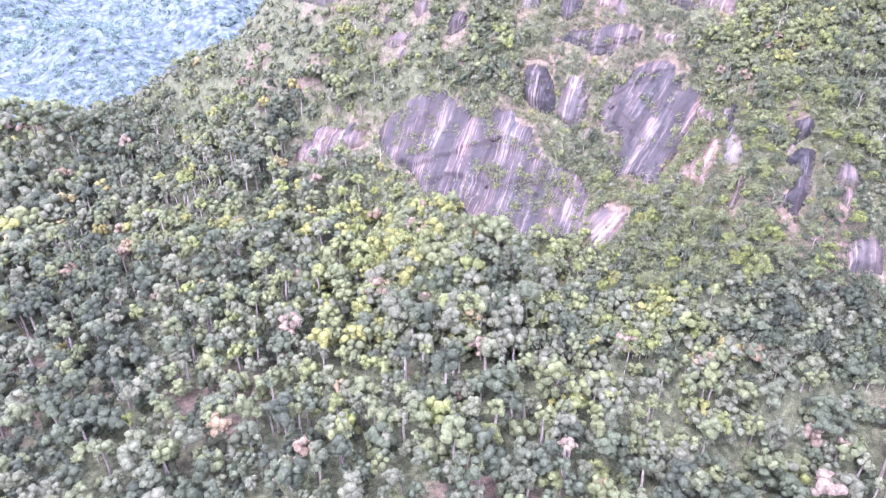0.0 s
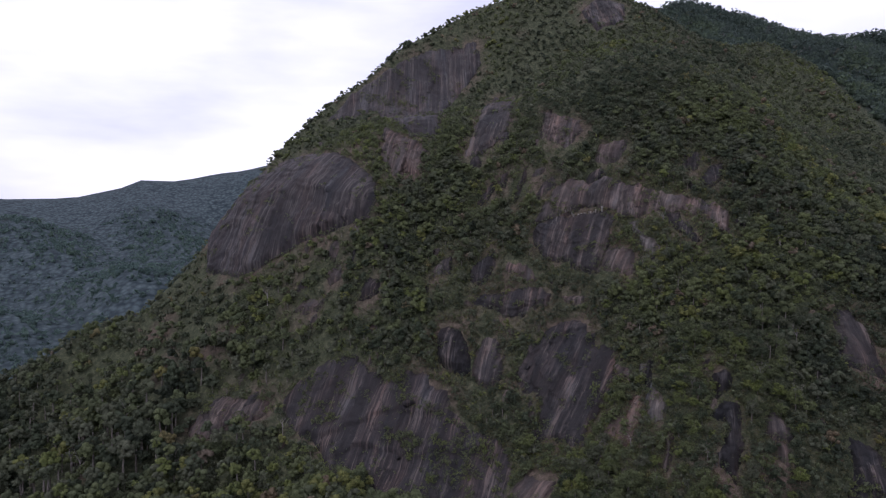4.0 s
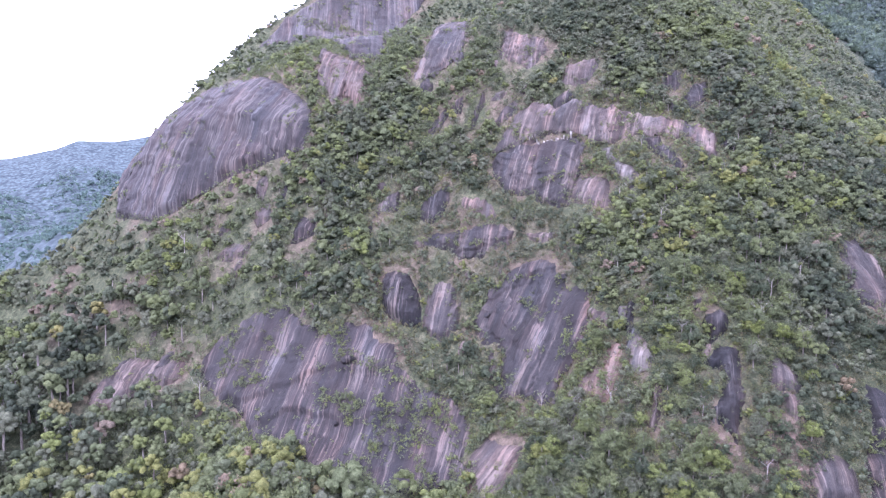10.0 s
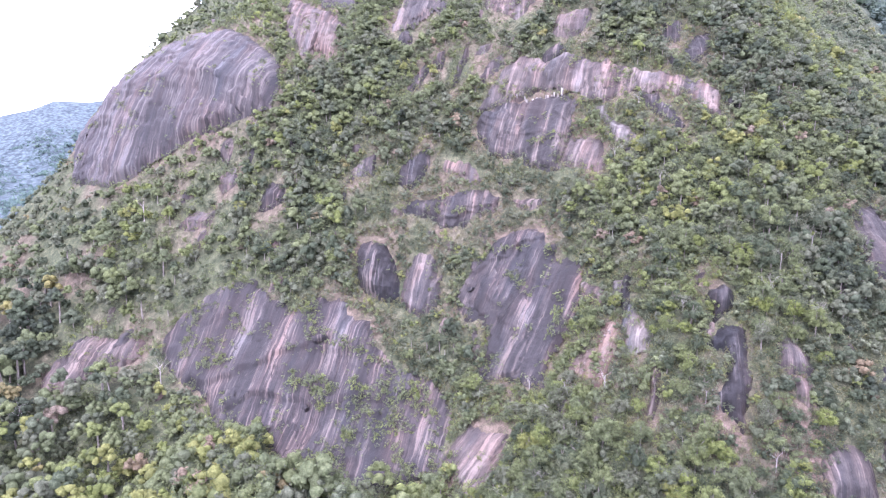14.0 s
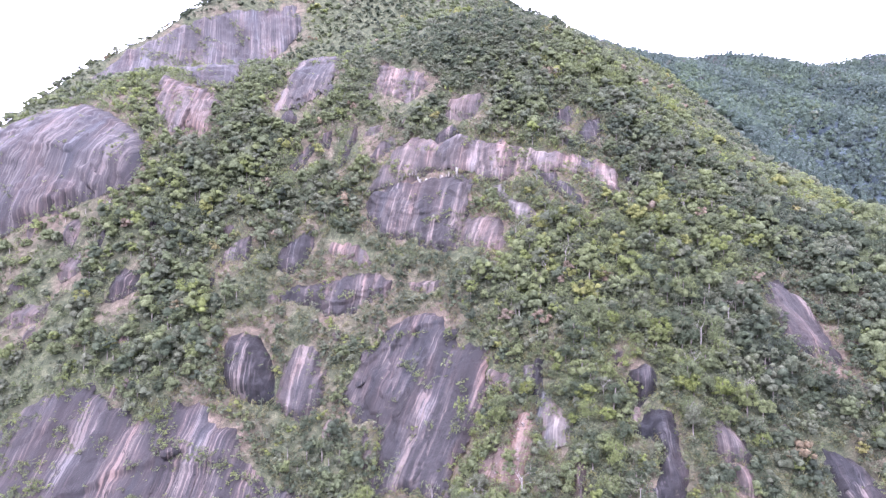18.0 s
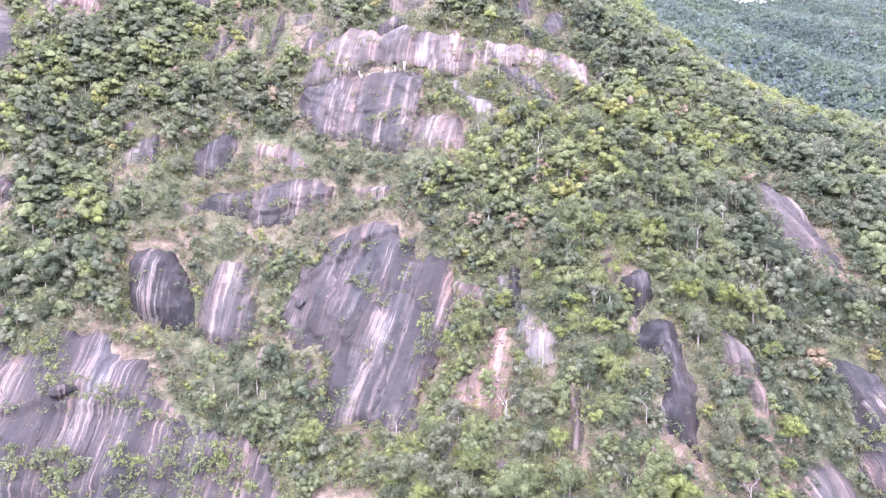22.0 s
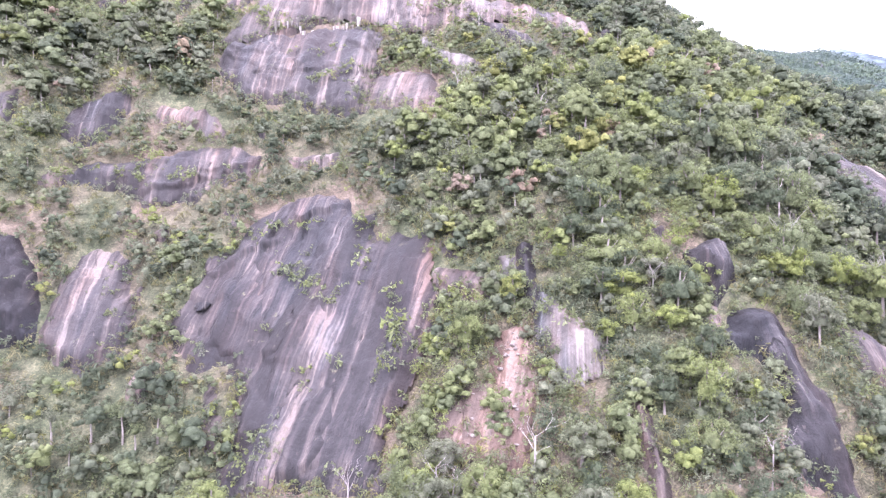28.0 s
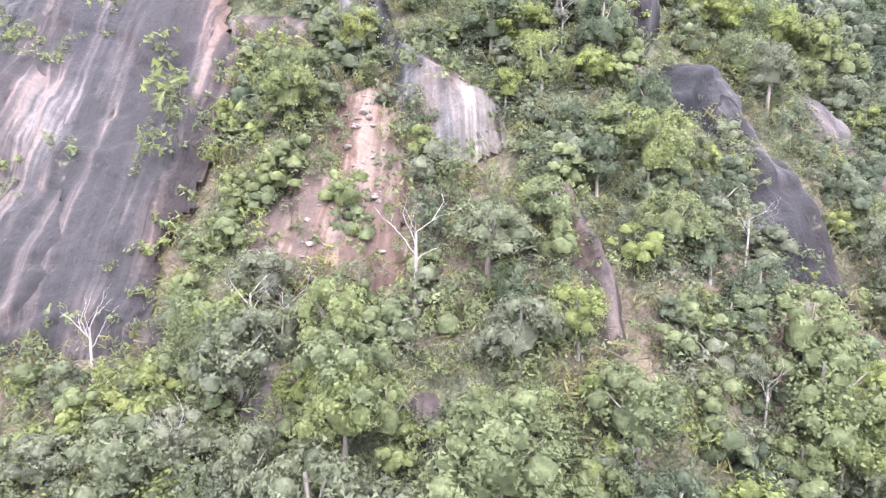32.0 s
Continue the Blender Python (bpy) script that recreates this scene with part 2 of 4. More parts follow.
def leaf_material(name, by_object=False, tint=(1, 1, 1), even=0.0):
    m, nt, b = material(name, 0.75, 0.08)
    if by_object:
        span = node(nt, "ShaderNodeMapRange")
        span.inputs["To Min"].default_value, span.inputs["To Max"].default_value = 0.12, 0.93
        nt.links.new(nt.nodes.new("ShaderNodeObjectInfo").outputs["Random"], span.inputs["Value"])
        pick = span.outputs["Result"]
    else:
        pick = attribute(nt, "tree_kind").outputs["Fac"]
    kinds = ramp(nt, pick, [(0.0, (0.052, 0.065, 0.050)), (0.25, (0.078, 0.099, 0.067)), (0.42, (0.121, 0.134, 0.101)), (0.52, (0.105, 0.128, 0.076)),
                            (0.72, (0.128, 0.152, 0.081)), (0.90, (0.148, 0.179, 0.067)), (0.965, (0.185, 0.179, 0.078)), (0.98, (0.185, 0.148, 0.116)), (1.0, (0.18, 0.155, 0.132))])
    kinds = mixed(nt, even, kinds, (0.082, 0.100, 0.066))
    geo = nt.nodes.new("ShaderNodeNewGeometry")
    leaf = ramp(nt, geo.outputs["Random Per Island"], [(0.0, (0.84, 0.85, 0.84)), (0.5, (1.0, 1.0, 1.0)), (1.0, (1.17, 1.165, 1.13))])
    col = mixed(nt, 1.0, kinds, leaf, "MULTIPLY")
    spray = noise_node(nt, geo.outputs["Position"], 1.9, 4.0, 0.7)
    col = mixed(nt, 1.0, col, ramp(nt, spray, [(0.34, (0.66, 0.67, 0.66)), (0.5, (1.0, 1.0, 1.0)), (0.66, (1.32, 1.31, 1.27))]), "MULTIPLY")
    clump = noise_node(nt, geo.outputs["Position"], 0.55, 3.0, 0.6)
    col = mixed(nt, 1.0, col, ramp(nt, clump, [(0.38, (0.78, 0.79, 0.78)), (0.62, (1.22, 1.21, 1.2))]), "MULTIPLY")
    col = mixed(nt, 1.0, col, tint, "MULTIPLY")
    bump(nt, b, spray, 0.8, 0.3)
    nt.links.new(col, b.inputs["Base Color"])
    tr = nt.nodes.new("ShaderNodeBsdfTranslucent")
    nt.links.new(col, tr.inputs["Color"])
    mx = nt.nodes.new("ShaderNodeMixShader")
    mx.inputs[0].default_value = 0.5
    nt.links.new(b.outputs[0], mx.inputs[1])
    nt.links.new(tr.outputs[0], mx.inputs[2])
    nt.links.new(mx.outputs[0], nt.nodes["Material Output"].inputs["Surface"])
    return m


def bark_material(name, a, c):
    m, nt, b = material(name, 0.9, 0.15)
    pos = nt.nodes.new("ShaderNodeTexCoord").outputs["Object"]
    nt.links.new(ramp(nt, noise_node(nt, pos, 2.0, 5.0, 0.65, (1, 1, 0.3)), [(0.3, a), (0.7, c)]), b.inputs["Base Color"])
    return m


GROUND, LEAF, LEAF_NEAR = ground_material(), leaf_material("canopy_leaves", tint=(1.03, 1.0, 0.93)), leaf_material("tree_leaves", True, (1.08, 1.05, 0.95))
# the blue tints of these two put distance haze into the leaf colour
LEAF_VALLEY_HAZED = leaf_material("hazed_valley_leaves", tint=(0.98, 1.2, 1.62), even=0.75)
LEAF_HILL_HAZED = leaf_material("hazed_hillside_leaves", tint=(0.86, 0.95, 1.18), even=0.5)
DRY_GRASS = leaf_material("dry_grass", tint=(1.45, 1.18, 0.95), even=0.5)
BARK = bark_material("grey_bark", (0.08, 0.068, 0.058), (0.26, 0.235, 0.21))
DEAD = bark_material("bleached_wood", (0.14, 0.125, 0.115), (0.36, 0.33, 0.31))
RUBBLE = bark_material("pale_rubble", (0.07, 0.056, 0.048), (0.19, 0.168, 0.15))


# ---- the mountain: one height function for ground, rocks and trees ----
def lattice(ix, iy, seed):
    h = (ix.astype(np.int64) * 374761393 + iy.astype(np.int64) * 668265263 + seed * 974634777) & 0xFFFFFFFF
    h = ((h ^ (h >> 13)) * 1274126177) & 0xFFFFFFFF
    return ((h ^ (h >> 16)) & 0xFFFF) / 65535.0


def vnoise(x, y, seed=0):
    ix, iy = np.floor(x), np.floor(y)
    fx, fy = x - ix, y - iy
    fx, fy = fx * fx * (3 - 2 * fx), fy * fy * (3 - 2 * fy)
    a, b = lattice(ix, iy, seed), lattice(ix + 1, iy, seed)
    c, d = lattice(ix, iy + 1, seed), lattice(ix + 1, iy + 1, seed)
    return (a + (b - a) * fx) * (1 - fy) + (c + (d - c) * fx) * fy - 0.5


def fbm(x, y, octaves=4, seed=0):
    return sum(vnoise(x * 2**k, y * 2**k, seed + k) * 0.5**k for k in range(octaves))


# fall of the slope along y, the ridge line that bounds the face, and the swells of the face
SLOPE_Y = [-4000, -300, 0, 60, 120, 150, 180, 208, 250, 327, 450, 520, 700, 4000]
SLOPE_Z = [-320, -150, -116, -107, -92, -76, -62, -32, 8, 66, 160, 166, 110, 60]
RIDGE = [(-400, 120), (-270, 235), (-226, 260), (-176, 287), (-152, 312), (-130, 338), (-101, 366), (-72, 388), (-52, 408), (-11, 435), (45, 462), (130, 478), (212, 492), (216, 400), (203, 330), (187, 270), (174, 215), (168, 170), (165, 100), (170, -100)]
# crest of the next ridge behind the summit
CREST_X = [60, 150, 213, 264, 336, 420, 520, 623, 830, 1100]
CREST_Z = [190, 229, 236, 216, 201, 197, 203, 203, 238, 230]
SWELL_X, SWELL_Y, SWELL_R = np.arange(-240, 211, 50.0), np.arange(110, 461, 50.0), 42.0
SWELL = [-1.7, 1.8, -22.8, -26.4, -7.9, -3.3, -0.4, -0, -8.4, -12, -20.2, -28, -32, -15.3, -2.6, -0.1, -4.4, 1.3, -7.8, -17.3, -9.7, -15, -3.3, 1.1, -6.1, -2, -31.9, -14.9, 15.1, -14.7, 10.2, 6.4, -0.8, -1.2, 2.9, 1.9, 19, -27.8, -0.1, 3, 3.4, -16.9, -11.4, -11.1, 11.4, -13.8, -5.2, 5.8, -19.6, 33.3, 7.9, -2, 13.4, 0.8, 3, 6.5, -18.8, 9.2, 0, 16.7, 19.1, 1.4, 0.9, 2.8, -0.2, 21.1, 3.7, -12, -2.9, -7.9, -8.3, -11, 3.5, 17.1, 7.8, -3.6, -7.7, -17, -21.4, -30.6]
SWELL = np.array(SWELL).reshape(len(SWELL_X), len(SWELL_Y))


# crest of the far hills: bearing and elevation in degrees
HILL_AZ = [-180, -90, -60, -46, -39.5, -34.8, -32.3, -31.3, -29.4, -25, -21.8, -17.6, -14, -10, 10, 30, 60, 180]
HILL_EL = [3.0, 3.2, 2.5, 1.6, 0.4, 0.65, 0.6, 1.1, 2.3, 2.5, 2.9, 4.1, 4.5, 4.6, 4.0, 4.5, 4.0, 3.0]


def polygon_distance(x, y, ring, closed=True, edges=None):
    """Distance to the ring's edges, and whether inside."""
    d, inside = np.full(x.shape, 1e9), np.zeros(x.shape, bool)
    for i in range(len(ring)):
        (ax, ay), (bx, by) = ring[i], ring[(i + 1) % len(ring)]
        if edges is None or i < edges:
            t = np.clip(((x - ax) * (bx - ax) + (y - ay) * (by - ay)) / ((bx - ax) ** 2 + (by - ay) ** 2 + 1e-9), 0, 1)
            d = np.minimum(d, np.hypot(x - ax - t * (bx - ax), y - ay - t * (by - ay)))
        inside ^= ((ay > y) != (by > y)) & (x < (bx - ax) * (y - ay) / (by - ay + 1e-9) + ax)
    return d, inside


def smax(a, b, k):
    m = np.maximum(a, b)
    return m + k * np.log(np.exp((a - m) / k) + np.exp((b - m) / k))


def height(x, y):
    x, y = np.asarray(x, float), np.asarray(y, float)
    d, inside = polygon_distance(x, y, RIDGE + [(400, -900), (-900, -900)], edges=len(RIDGE) - 1)
    d = np.where(inside, 0, d)
    z = sum(np.interp(y + o, SLOPE_Y, SLOPE_Z) for o in (-16, -8, 0, 8, 16)) / 5
    z = z + np.einsum("...i,...j,ij->...", np.exp(-(((x[..., None] - SWELL_X) / SWELL_R) ** 2) / 2),
                      np.exp(-(((y[..., None] - SWELL_Y) / SWELL_R) ** 2) / 2), SWELL)
    z = z - np.where(x < 60, 2.0, 1.3) * (np.sqrt(d * d + 10**2) - 10)
    z = z - 0.5 * np.maximum(0, -205 - x) + 10 * np.exp(-(((x + 200) / 36) ** 2) - ((y - 280) / 24) ** 2)
    far = np.interp(x, CREST_X, CREST_Z) - 0.48 * np.maximum(0, 720 - y) - 0.35 * np.maximum(0, 450 - y) - 0.6 * np.maximum(0, y - 720)
    far = far - 1.2 * np.maximum(0, 110 - x) - 0.4 * np.maximum(0, x - 1000)
    far = far + 9 * np.sin(x / 47 + 1) * np.sin(y / 70) * np.clip((720 - y) / 80, 0, 1) + 6 * np.sin(x / 31 + y / 60)
    z = smax(z, far, 8.0)
    valley = -265 + 25 * np.sin(x / 310 + 0.7) * np.sin(y / 270) + 12 * np.sin(x / 90) * np.sin(y / 130 + 1)
    # the hills round the valley
    r, az = np.hypot(x, y), np.arctan2(x, y)
    valley = valley + np.clip((r - 900) / 2100, 0, 1) ** 1.6 * (265 + 3000 * np.tan(np.radians(np.interp(np.degrees(az), HILL_AZ, HILL_EL)))) * np.clip(1 - (r - 3100) / 1600, 0.3, 1) + np.clip((r - 700) / 800, 0, 1) * np.clip((2950 - r) / 500, 0.12, 1) * (45 * np.sin(r / 190 + az * 11) * np.sin(az * 23 + 1) + 70 * fbm(x / 420, y / 420, 3, 77))
    return smax(z, valley, 12.0)


def ground_height(x, y):
    x, y = np.asarray(x, float), np.asarray(y, float)
    return height(x, y) + 2.2 * fbm(x / 17, y / 17, 3, 5)


ROCKS = [
    ("great_slab", "great", [(-83.5, 221.2), (-80, 224.1), (-73.2, 227.5), (-66.4, 227.3), (-60.4, 226.2), (-50, 221.7), (-45.3, 216.2), (-40.2, 212.8), (-34.1, 213.3), (-25.3, 212.9), (-21.4, 208.9), (-14.3, 205.8), (-14, 200.6), (-8.9, 197.1), (-5.4, 192.4), (-1.5, 190.4), (5.5, 184.5), (7.5, 175.6), (5.9, 167.7), (4.5, 162.8), (-8.1, 164.5), (-21.8, 166.7), (-34.5, 170), (-37.4, 179), (-41.9, 186.1), (-54.9, 190.2), (-59.8, 193.2), (-63.8, 201), (-72.7, 207.1), (-79.6, 214.1)]),
    ("great_slab_foot", "pink", [(5.9, 167.7), (8.8, 170.7), (12.5, 173.2), (21.0, 166.9), (19.1, 161.1), (14.1, 156.9), (9.6, 156.2)]),
    ("pillar_slab", "slab", [(21.8, 214.8), (28.5, 212.8), (34.5, 210.2), (35.5, 206.0), (38.1, 202.5), (37.4, 200.1), (39.3, 198.9), (43.3, 193.6), (42.2, 188.5), (40.0, 184.4), (37.9, 182.6), (35.9, 179.4), (33.4, 177.7), (31.5, 177.0), (30.3, 175.0), (29.7, 172.4), (26.7, 174.4), (23.1, 177.3), (18.5, 180.5), (15.9, 182.6), (15.8, 185.3), (18.6, 184.5), (19.2, 185.0), (17.5, 187.7), (17.5, 190.7), (18.7, 193.6), (17.5, 195.7), (14.0, 198.0), (10.5, 202.0), (9.5, 204.7), (11.0, 207.4), (14.0, 210.1), (18.5, 210.5), (20.7, 211.7)]),
    ("bulging_boulder", "dark", [(-20.9, 221.5), (-19.8, 223.9), (-16.3, 224.7), (-11.2, 223.1), (-8.7, 218.8), (-7.1, 212.7), (-7.1, 208.3), (-12.4, 209.6), (-16.8, 212.0), (-19.8, 215.1)]),
    ("boulder_apron", "streaked", [(-6.2, 212.5), (-4.7, 215.9), (-3.2, 218.8), (-0.0, 218.8), (3.8, 217.5), (4.0, 211.5), (6.2, 211.6), (3.8, 204.9), (-0.5, 203.5), (-6.0, 206.9)]),
    ("mid_cliff", "streaked", [(-10.9, 229.2), (-10.5, 231.2), (0.6, 231.9), (10.7, 231.8), (21.9, 227.7), (25.0, 225.1), (23.7, 220.7), (16.2, 222.6), (13.0, 220.5), (5.3, 222.4), (2.4, 226.0), (-4.4, 227.9)]),
    ("mid_cliff_east", "pink", [(27.0, 224.0), (37.0, 217.2), (39.4, 216.4), (34.5, 215.7), (28.3, 218.7)]),
    ("tilted_slab", "streaked", [(-25.9, 238.7), (-23.0, 242.5), (-19.6, 244.7), (-15.3, 245.3), (-15.9, 241.7), (-16.2, 238.7), (-21.3, 239.3)]),
    ("blue_black_slab", "dark", [(-8.8, 237.9), (-6.4, 241.7), (-2.2, 243.8), (2.4, 245.3), (1.8, 240.8), (-2.1, 236.3), (-5.1, 235.5)]),
    ("scree_slab", "pink", [(4.6, 237.9), (5.9, 242.5), (9.6, 241.2), (15.4, 239.1), (20.1, 233.2), (20.6, 230.9), (14.2, 232.5), (12.9, 234.9)]),
    ("hanging_wall", "streaked", [(17.8, 248.4), (20.1, 251.2), (25.4, 251.5), (32.2, 250.0), (39.9, 248.3), (47.8, 245.3), (49.8, 242.2), (48.8, 236.0), (45.3, 230.8), (42.6, 222.5), (36.4, 226.9), (31.6, 233.7), (29.3, 233.9), (24.0, 236.7), (20.2, 240.8), (18.2, 244.8)]),
    ("crown_ledge", "pink", [(18.6, 252.3), (23.5, 256.6), (29.3, 261.8), (33.9, 263.3), (40.5, 260.3), (43.6, 257.9), (46.4, 258.5), (50.7, 257.4), (56.6, 252.3), (65.4, 245.5), (72.4, 239.9), (79.5, 234.9), (87.2, 232.0), (91.1, 227.1), (89.3, 218.3), (87.9, 216.3), (86.8, 218.7), (84.9, 223.5), (84.0, 227.0), (77.4, 230.1), (70.0, 233.3), (68.1, 235.4), (64.2, 236.5), (60.4, 235.6), (54.0, 239.6), (51.5, 243.1), (48.2, 247.0), (40.1, 249.4), (32.0, 251.3), (25.4, 252.0)]),
    ("ledge_wedge", "dark", [(68.8, 233.3), (73.7, 231.8), (76.6, 224.2), (78.2, 217.6), (76.6, 216.7), (71.5, 223.2), (69.0, 228.5)]),
    ("pink_apron", "pink", [(47.5, 231.0), (52.8, 227.8), (55.6, 221.4), (53.8, 214.4), (48.2, 218.9), (43.1, 223.9), (44.1, 229.8)]),
    ("white_spur", "pale", [(56.1, 236.4), (58.0, 234.4), (59.9, 228.6), (63.2, 223.9), (64.3, 220.4), (61.5, 219.1), (57.6, 221.9), (57.9, 227.5)]),
    ("dome", "dome", [(-146, 293.7), (-153.3, 314.2), (-146.1, 324.5), (-134.4, 338.1), (-107, 326.7), (-79.5, 302), (-64.8, 287.3), (-55.6, 277.2), (-53.3, 270.9), (-55.8, 264.9), (-72.7, 267.7), (-85.3, 270.3), (-103, 272.8), (-113, 273.1), (-121.2, 275.2)]),
    ("summit_cliff", "dome", [(-97.9, 359), (-87.3, 377.5), (-67.7, 394.4), (-40.8, 409), (-10.5, 416.2), (-6.4, 401.8), (-20.1, 381.4), (-28, 365.9), (-26.1, 291.5), (-39.3, 293.4), (-50.5, 311.3), (-68.8, 366.6), (-83.2, 357.8)]),
    ("summit_cliff_foot", "pink", [(-56, 306.9), (-39.1, 291.6), (-31.2, 284.3), (-34.2, 273.7), (-45.7, 277), (-53.2, 289.3)]),
    ("raked_slab", "streaked", [(-11.8, 282.2), (-6.2, 304.5), (1.8, 372.6), (13, 353.5), (10.3, 298.6), (3.9, 289.5), (-3.4, 282)]),
    ("shelf_slab", "pink", [(23.2, 285.9), (26.8, 300.6), (42.8, 288), (44.3, 281.8), (34.5, 278.5)]),
    ("shelf_block", "pink", [(46.8, 267.2), (50, 272.8), (60.8, 269.8), (59.9, 265.3), (55.1, 263.1)]),
    ("gully_rib", "streaked", [(4.2, 268.2), (5.2, 271.9), (8.1, 273.3), (8.5, 269.9), (6.7, 267.4)]),
    ("gully_shelf", "pink", [(18.4, 269.2), (20.8, 272.3), (25.8, 272.4), (22.6, 268.9)]),
    ("lone_slab", "streaked", [(-5.6, 261.7), (-3.9, 264.7), (-0.1, 267.2), (-0.4, 264.1), (-3.1, 261.1)]),
    ("twin_block", "dark", [(79.9, 248.5), (82.4, 253.9), (88.1, 254.4), (85.5, 247.3)]),
    ("twin_block_east", "dark", [(85.3, 240.9), (91.3, 247.3), (96.3, 248.3), (92.9, 241.2), (88.5, 238.8)]),
    ("gully_streak", "streaked", [(9.7, 260.7), (11.6, 265.3), (15.6, 273.8), (17.5, 275.5), (16.7, 269.1), (13.3, 264.3), (10.5, 259.9)]),
    ("gully_streak_low", "streaked", [(-6.6, 261.6), (0.2, 268.8), (1.8, 267.7), (-2.7, 261.4)]),
    ("east_slab", "streaked", [(114.2, 190.3), (117.6, 188.7), (118.9, 180.6), (119.0, 173.3), (117.9, 167.0), (111.3, 169.9), (108.2, 172.4), (110.0, 178.5), (110.6, 183.7)]),
    ("round_boulder", "dark", [(68.8, 172.8), (72.7, 173.1), (74.3, 170.7), (72.8, 167.7), (68.6, 166.6), (68.7, 168.4), (67.8, 169.7), (67.1, 171.3)]),
    ("round_boulder_shoulder", "streaked", [(67.5, 177.1), (70.2, 177.1), (70.1, 175.6), (66.9, 173.5), (65.1, 174.0)]),
    ("whale_rock", "dark", [(64.8, 162.0), (67.1, 163.9), (70.2, 165.0), (72.9, 164.0), (73.9, 161.8), (73.2, 159.5), (71.7, 157.3), (71.0, 154.3), (70.6, 151.7), (69.7, 150.6), (68.1, 148.3), (66.7, 148.7), (66.5, 149.9), (63.2, 151.1), (63.5, 153.2), (63.0, 154.4), (67.2, 155.3), (68.9, 158.0), (69.3, 160.5), (66.4, 161.0)]),
    ("pale_tongue", "pale", [(51.1, 176.9), (51.9, 175.2), (52.7, 172.5), (53.7, 170.0), (53.4, 168.5), (51.9, 167.1), (49.6, 167.7), (49.0, 169.1), (49.5, 170.4), (49.2, 172.4), (50.0, 174.5)]),
    # a cleft in the slope: its shade is built as a dark granite body
    ("dark_cleft", "dark", [(52.1, 184.3), (53.8, 183.3), (51.6, 179.1), (50.3, 176.4), (49.9, 179.1)]),
    ("ramp_rock", "pink", [(52.7, 162.4), (54.2, 161.7), (53.9, 160.6), (53.0, 158.7), (52.2, 156.1), (50.4, 153.7), (49.2, 154.1), (49.5, 155.3), (51.1, 158.7), (51.7, 160.7)]),
    ("earth_scar", "earth", [(45.0, 177.0), (47.6, 175.0), (45.4, 169.8), (42.6, 165.3), (40.3, 166.4), (42.5, 169.5), (43.2, 173.2)]),
    ("earth_scar_west", "earth", [(39.9, 173.7), (42.0, 171.7), (40.7, 167.0), (37.6, 169.1)]),
    ("earth_scar_far", "earth", [(36.8, 173.9), (38.5, 173.0), (37.3, 169.8), (36.0, 170.7)]),
    ("cleft_block", "pale", [(49.3, 184.4), (51.1, 183.4), (49.8, 180.7), (48.6, 181.7)]),
    ("pillar_shoulder", "pink", [(42.5, 188.8), (45.6, 185.6), (47.3, 183.0), (45.5, 180.9), (42.8, 184.7)]),
    ("east_block", "streaked", [(79.8, 159.6), (82.6, 160.5), (85.2, 157.8), (85.4, 155.0), (80.5, 155.0), (78.7, 156.7)]),
    ("east_wall", "dark", [(100, 155.3), (106.1, 153.8), (109.4, 147.7), (109.4, 141.3), (104, 138), (95, 139), (94.5, 143.3), (98.5, 149)]),
    ("east_wall_low", "streaked", [(82.1, 143.1), (89.6, 145.2), (92.4, 142.8), (91.4, 138.3), (81.3, 138.6)]),
    ("west_outcrop", "streaked", [(-121.7, 221.2), (-119.9, 228.3), (-113.1, 231.8), (-109.5, 229.3), (-113.6, 221.2)]),
    ("west_outcrop_upper", "streaked", [(-102.5, 223.9), (-99.3, 228.9), (-95.6, 228.6), (-96.2, 224.1)]),
    ("overhang_block", "dark", [(-54.8, 243.7), (-51.8, 245.2), (-47.7, 243.5), (-47.7, 239.9), (-54.8, 240.6)]),
    ("broken_ledge", "pink", [(-85.7, 249.4), (-82.5, 250.0), (-72.8, 246.7), (-73.8, 244.9), (-79.3, 246.2)]),
    ("small_block", "pink", [(-72.1, 254.3), (-67.5, 254.5), (-65.9, 251.0), (-70.0, 250.7)]),
    ("summit_slab", "streaked", [(60.4, 421.6), (73.6, 436.9), (91.9, 434.9), (85.9, 412.1), (68.1, 399.5)]),
    ("west_apron", "pink", [(-122.3, 220.1), (-120.1, 229.1), (-112.9, 230.7), (-104.3, 229.3), (-95.4, 226.7), (-88.2, 222.9), (-88.8, 219.5), (-100.7, 220.7), (-112.5, 217.6)]),
    ("perched_dark", "dark", [(42.7, 262.3), (48.4, 263.0), (49.5, 260.0), (45.0, 257.7), (41.2, 259.1)]),
    ("upper_ramp", "streaked", [(19.5, 262.5), (23.7, 265.9), (29.1, 267.3), (29.5, 263.5), (21.3, 259.7)]),
    ("boulder_foot", "pink", [(67.0, 166.9), (68.4, 166.1), (67.7, 164.8), (65.5, 163.5), (64.7, 164.4)]),
]



def rock_gap(x, y):
    """Signed distance in plan to the nearest bare rock; negative on it."""
    best = np.full(x.shape, 1e9)
    for _, _, ring in ROCKS:
        xs, ys = [p[0] for p in ring], [p[1] for p in ring]
        near = (x > min(xs) - 14) & (x < max(xs) + 14) & (y > min(ys) - 14) & (y < max(ys) + 14)
        if near.any():
            d, inside = polygon_distance(x[near], y[near], ring)
            best[near] = np.minimum(best[near], np.where(inside, -d, d))
    return best


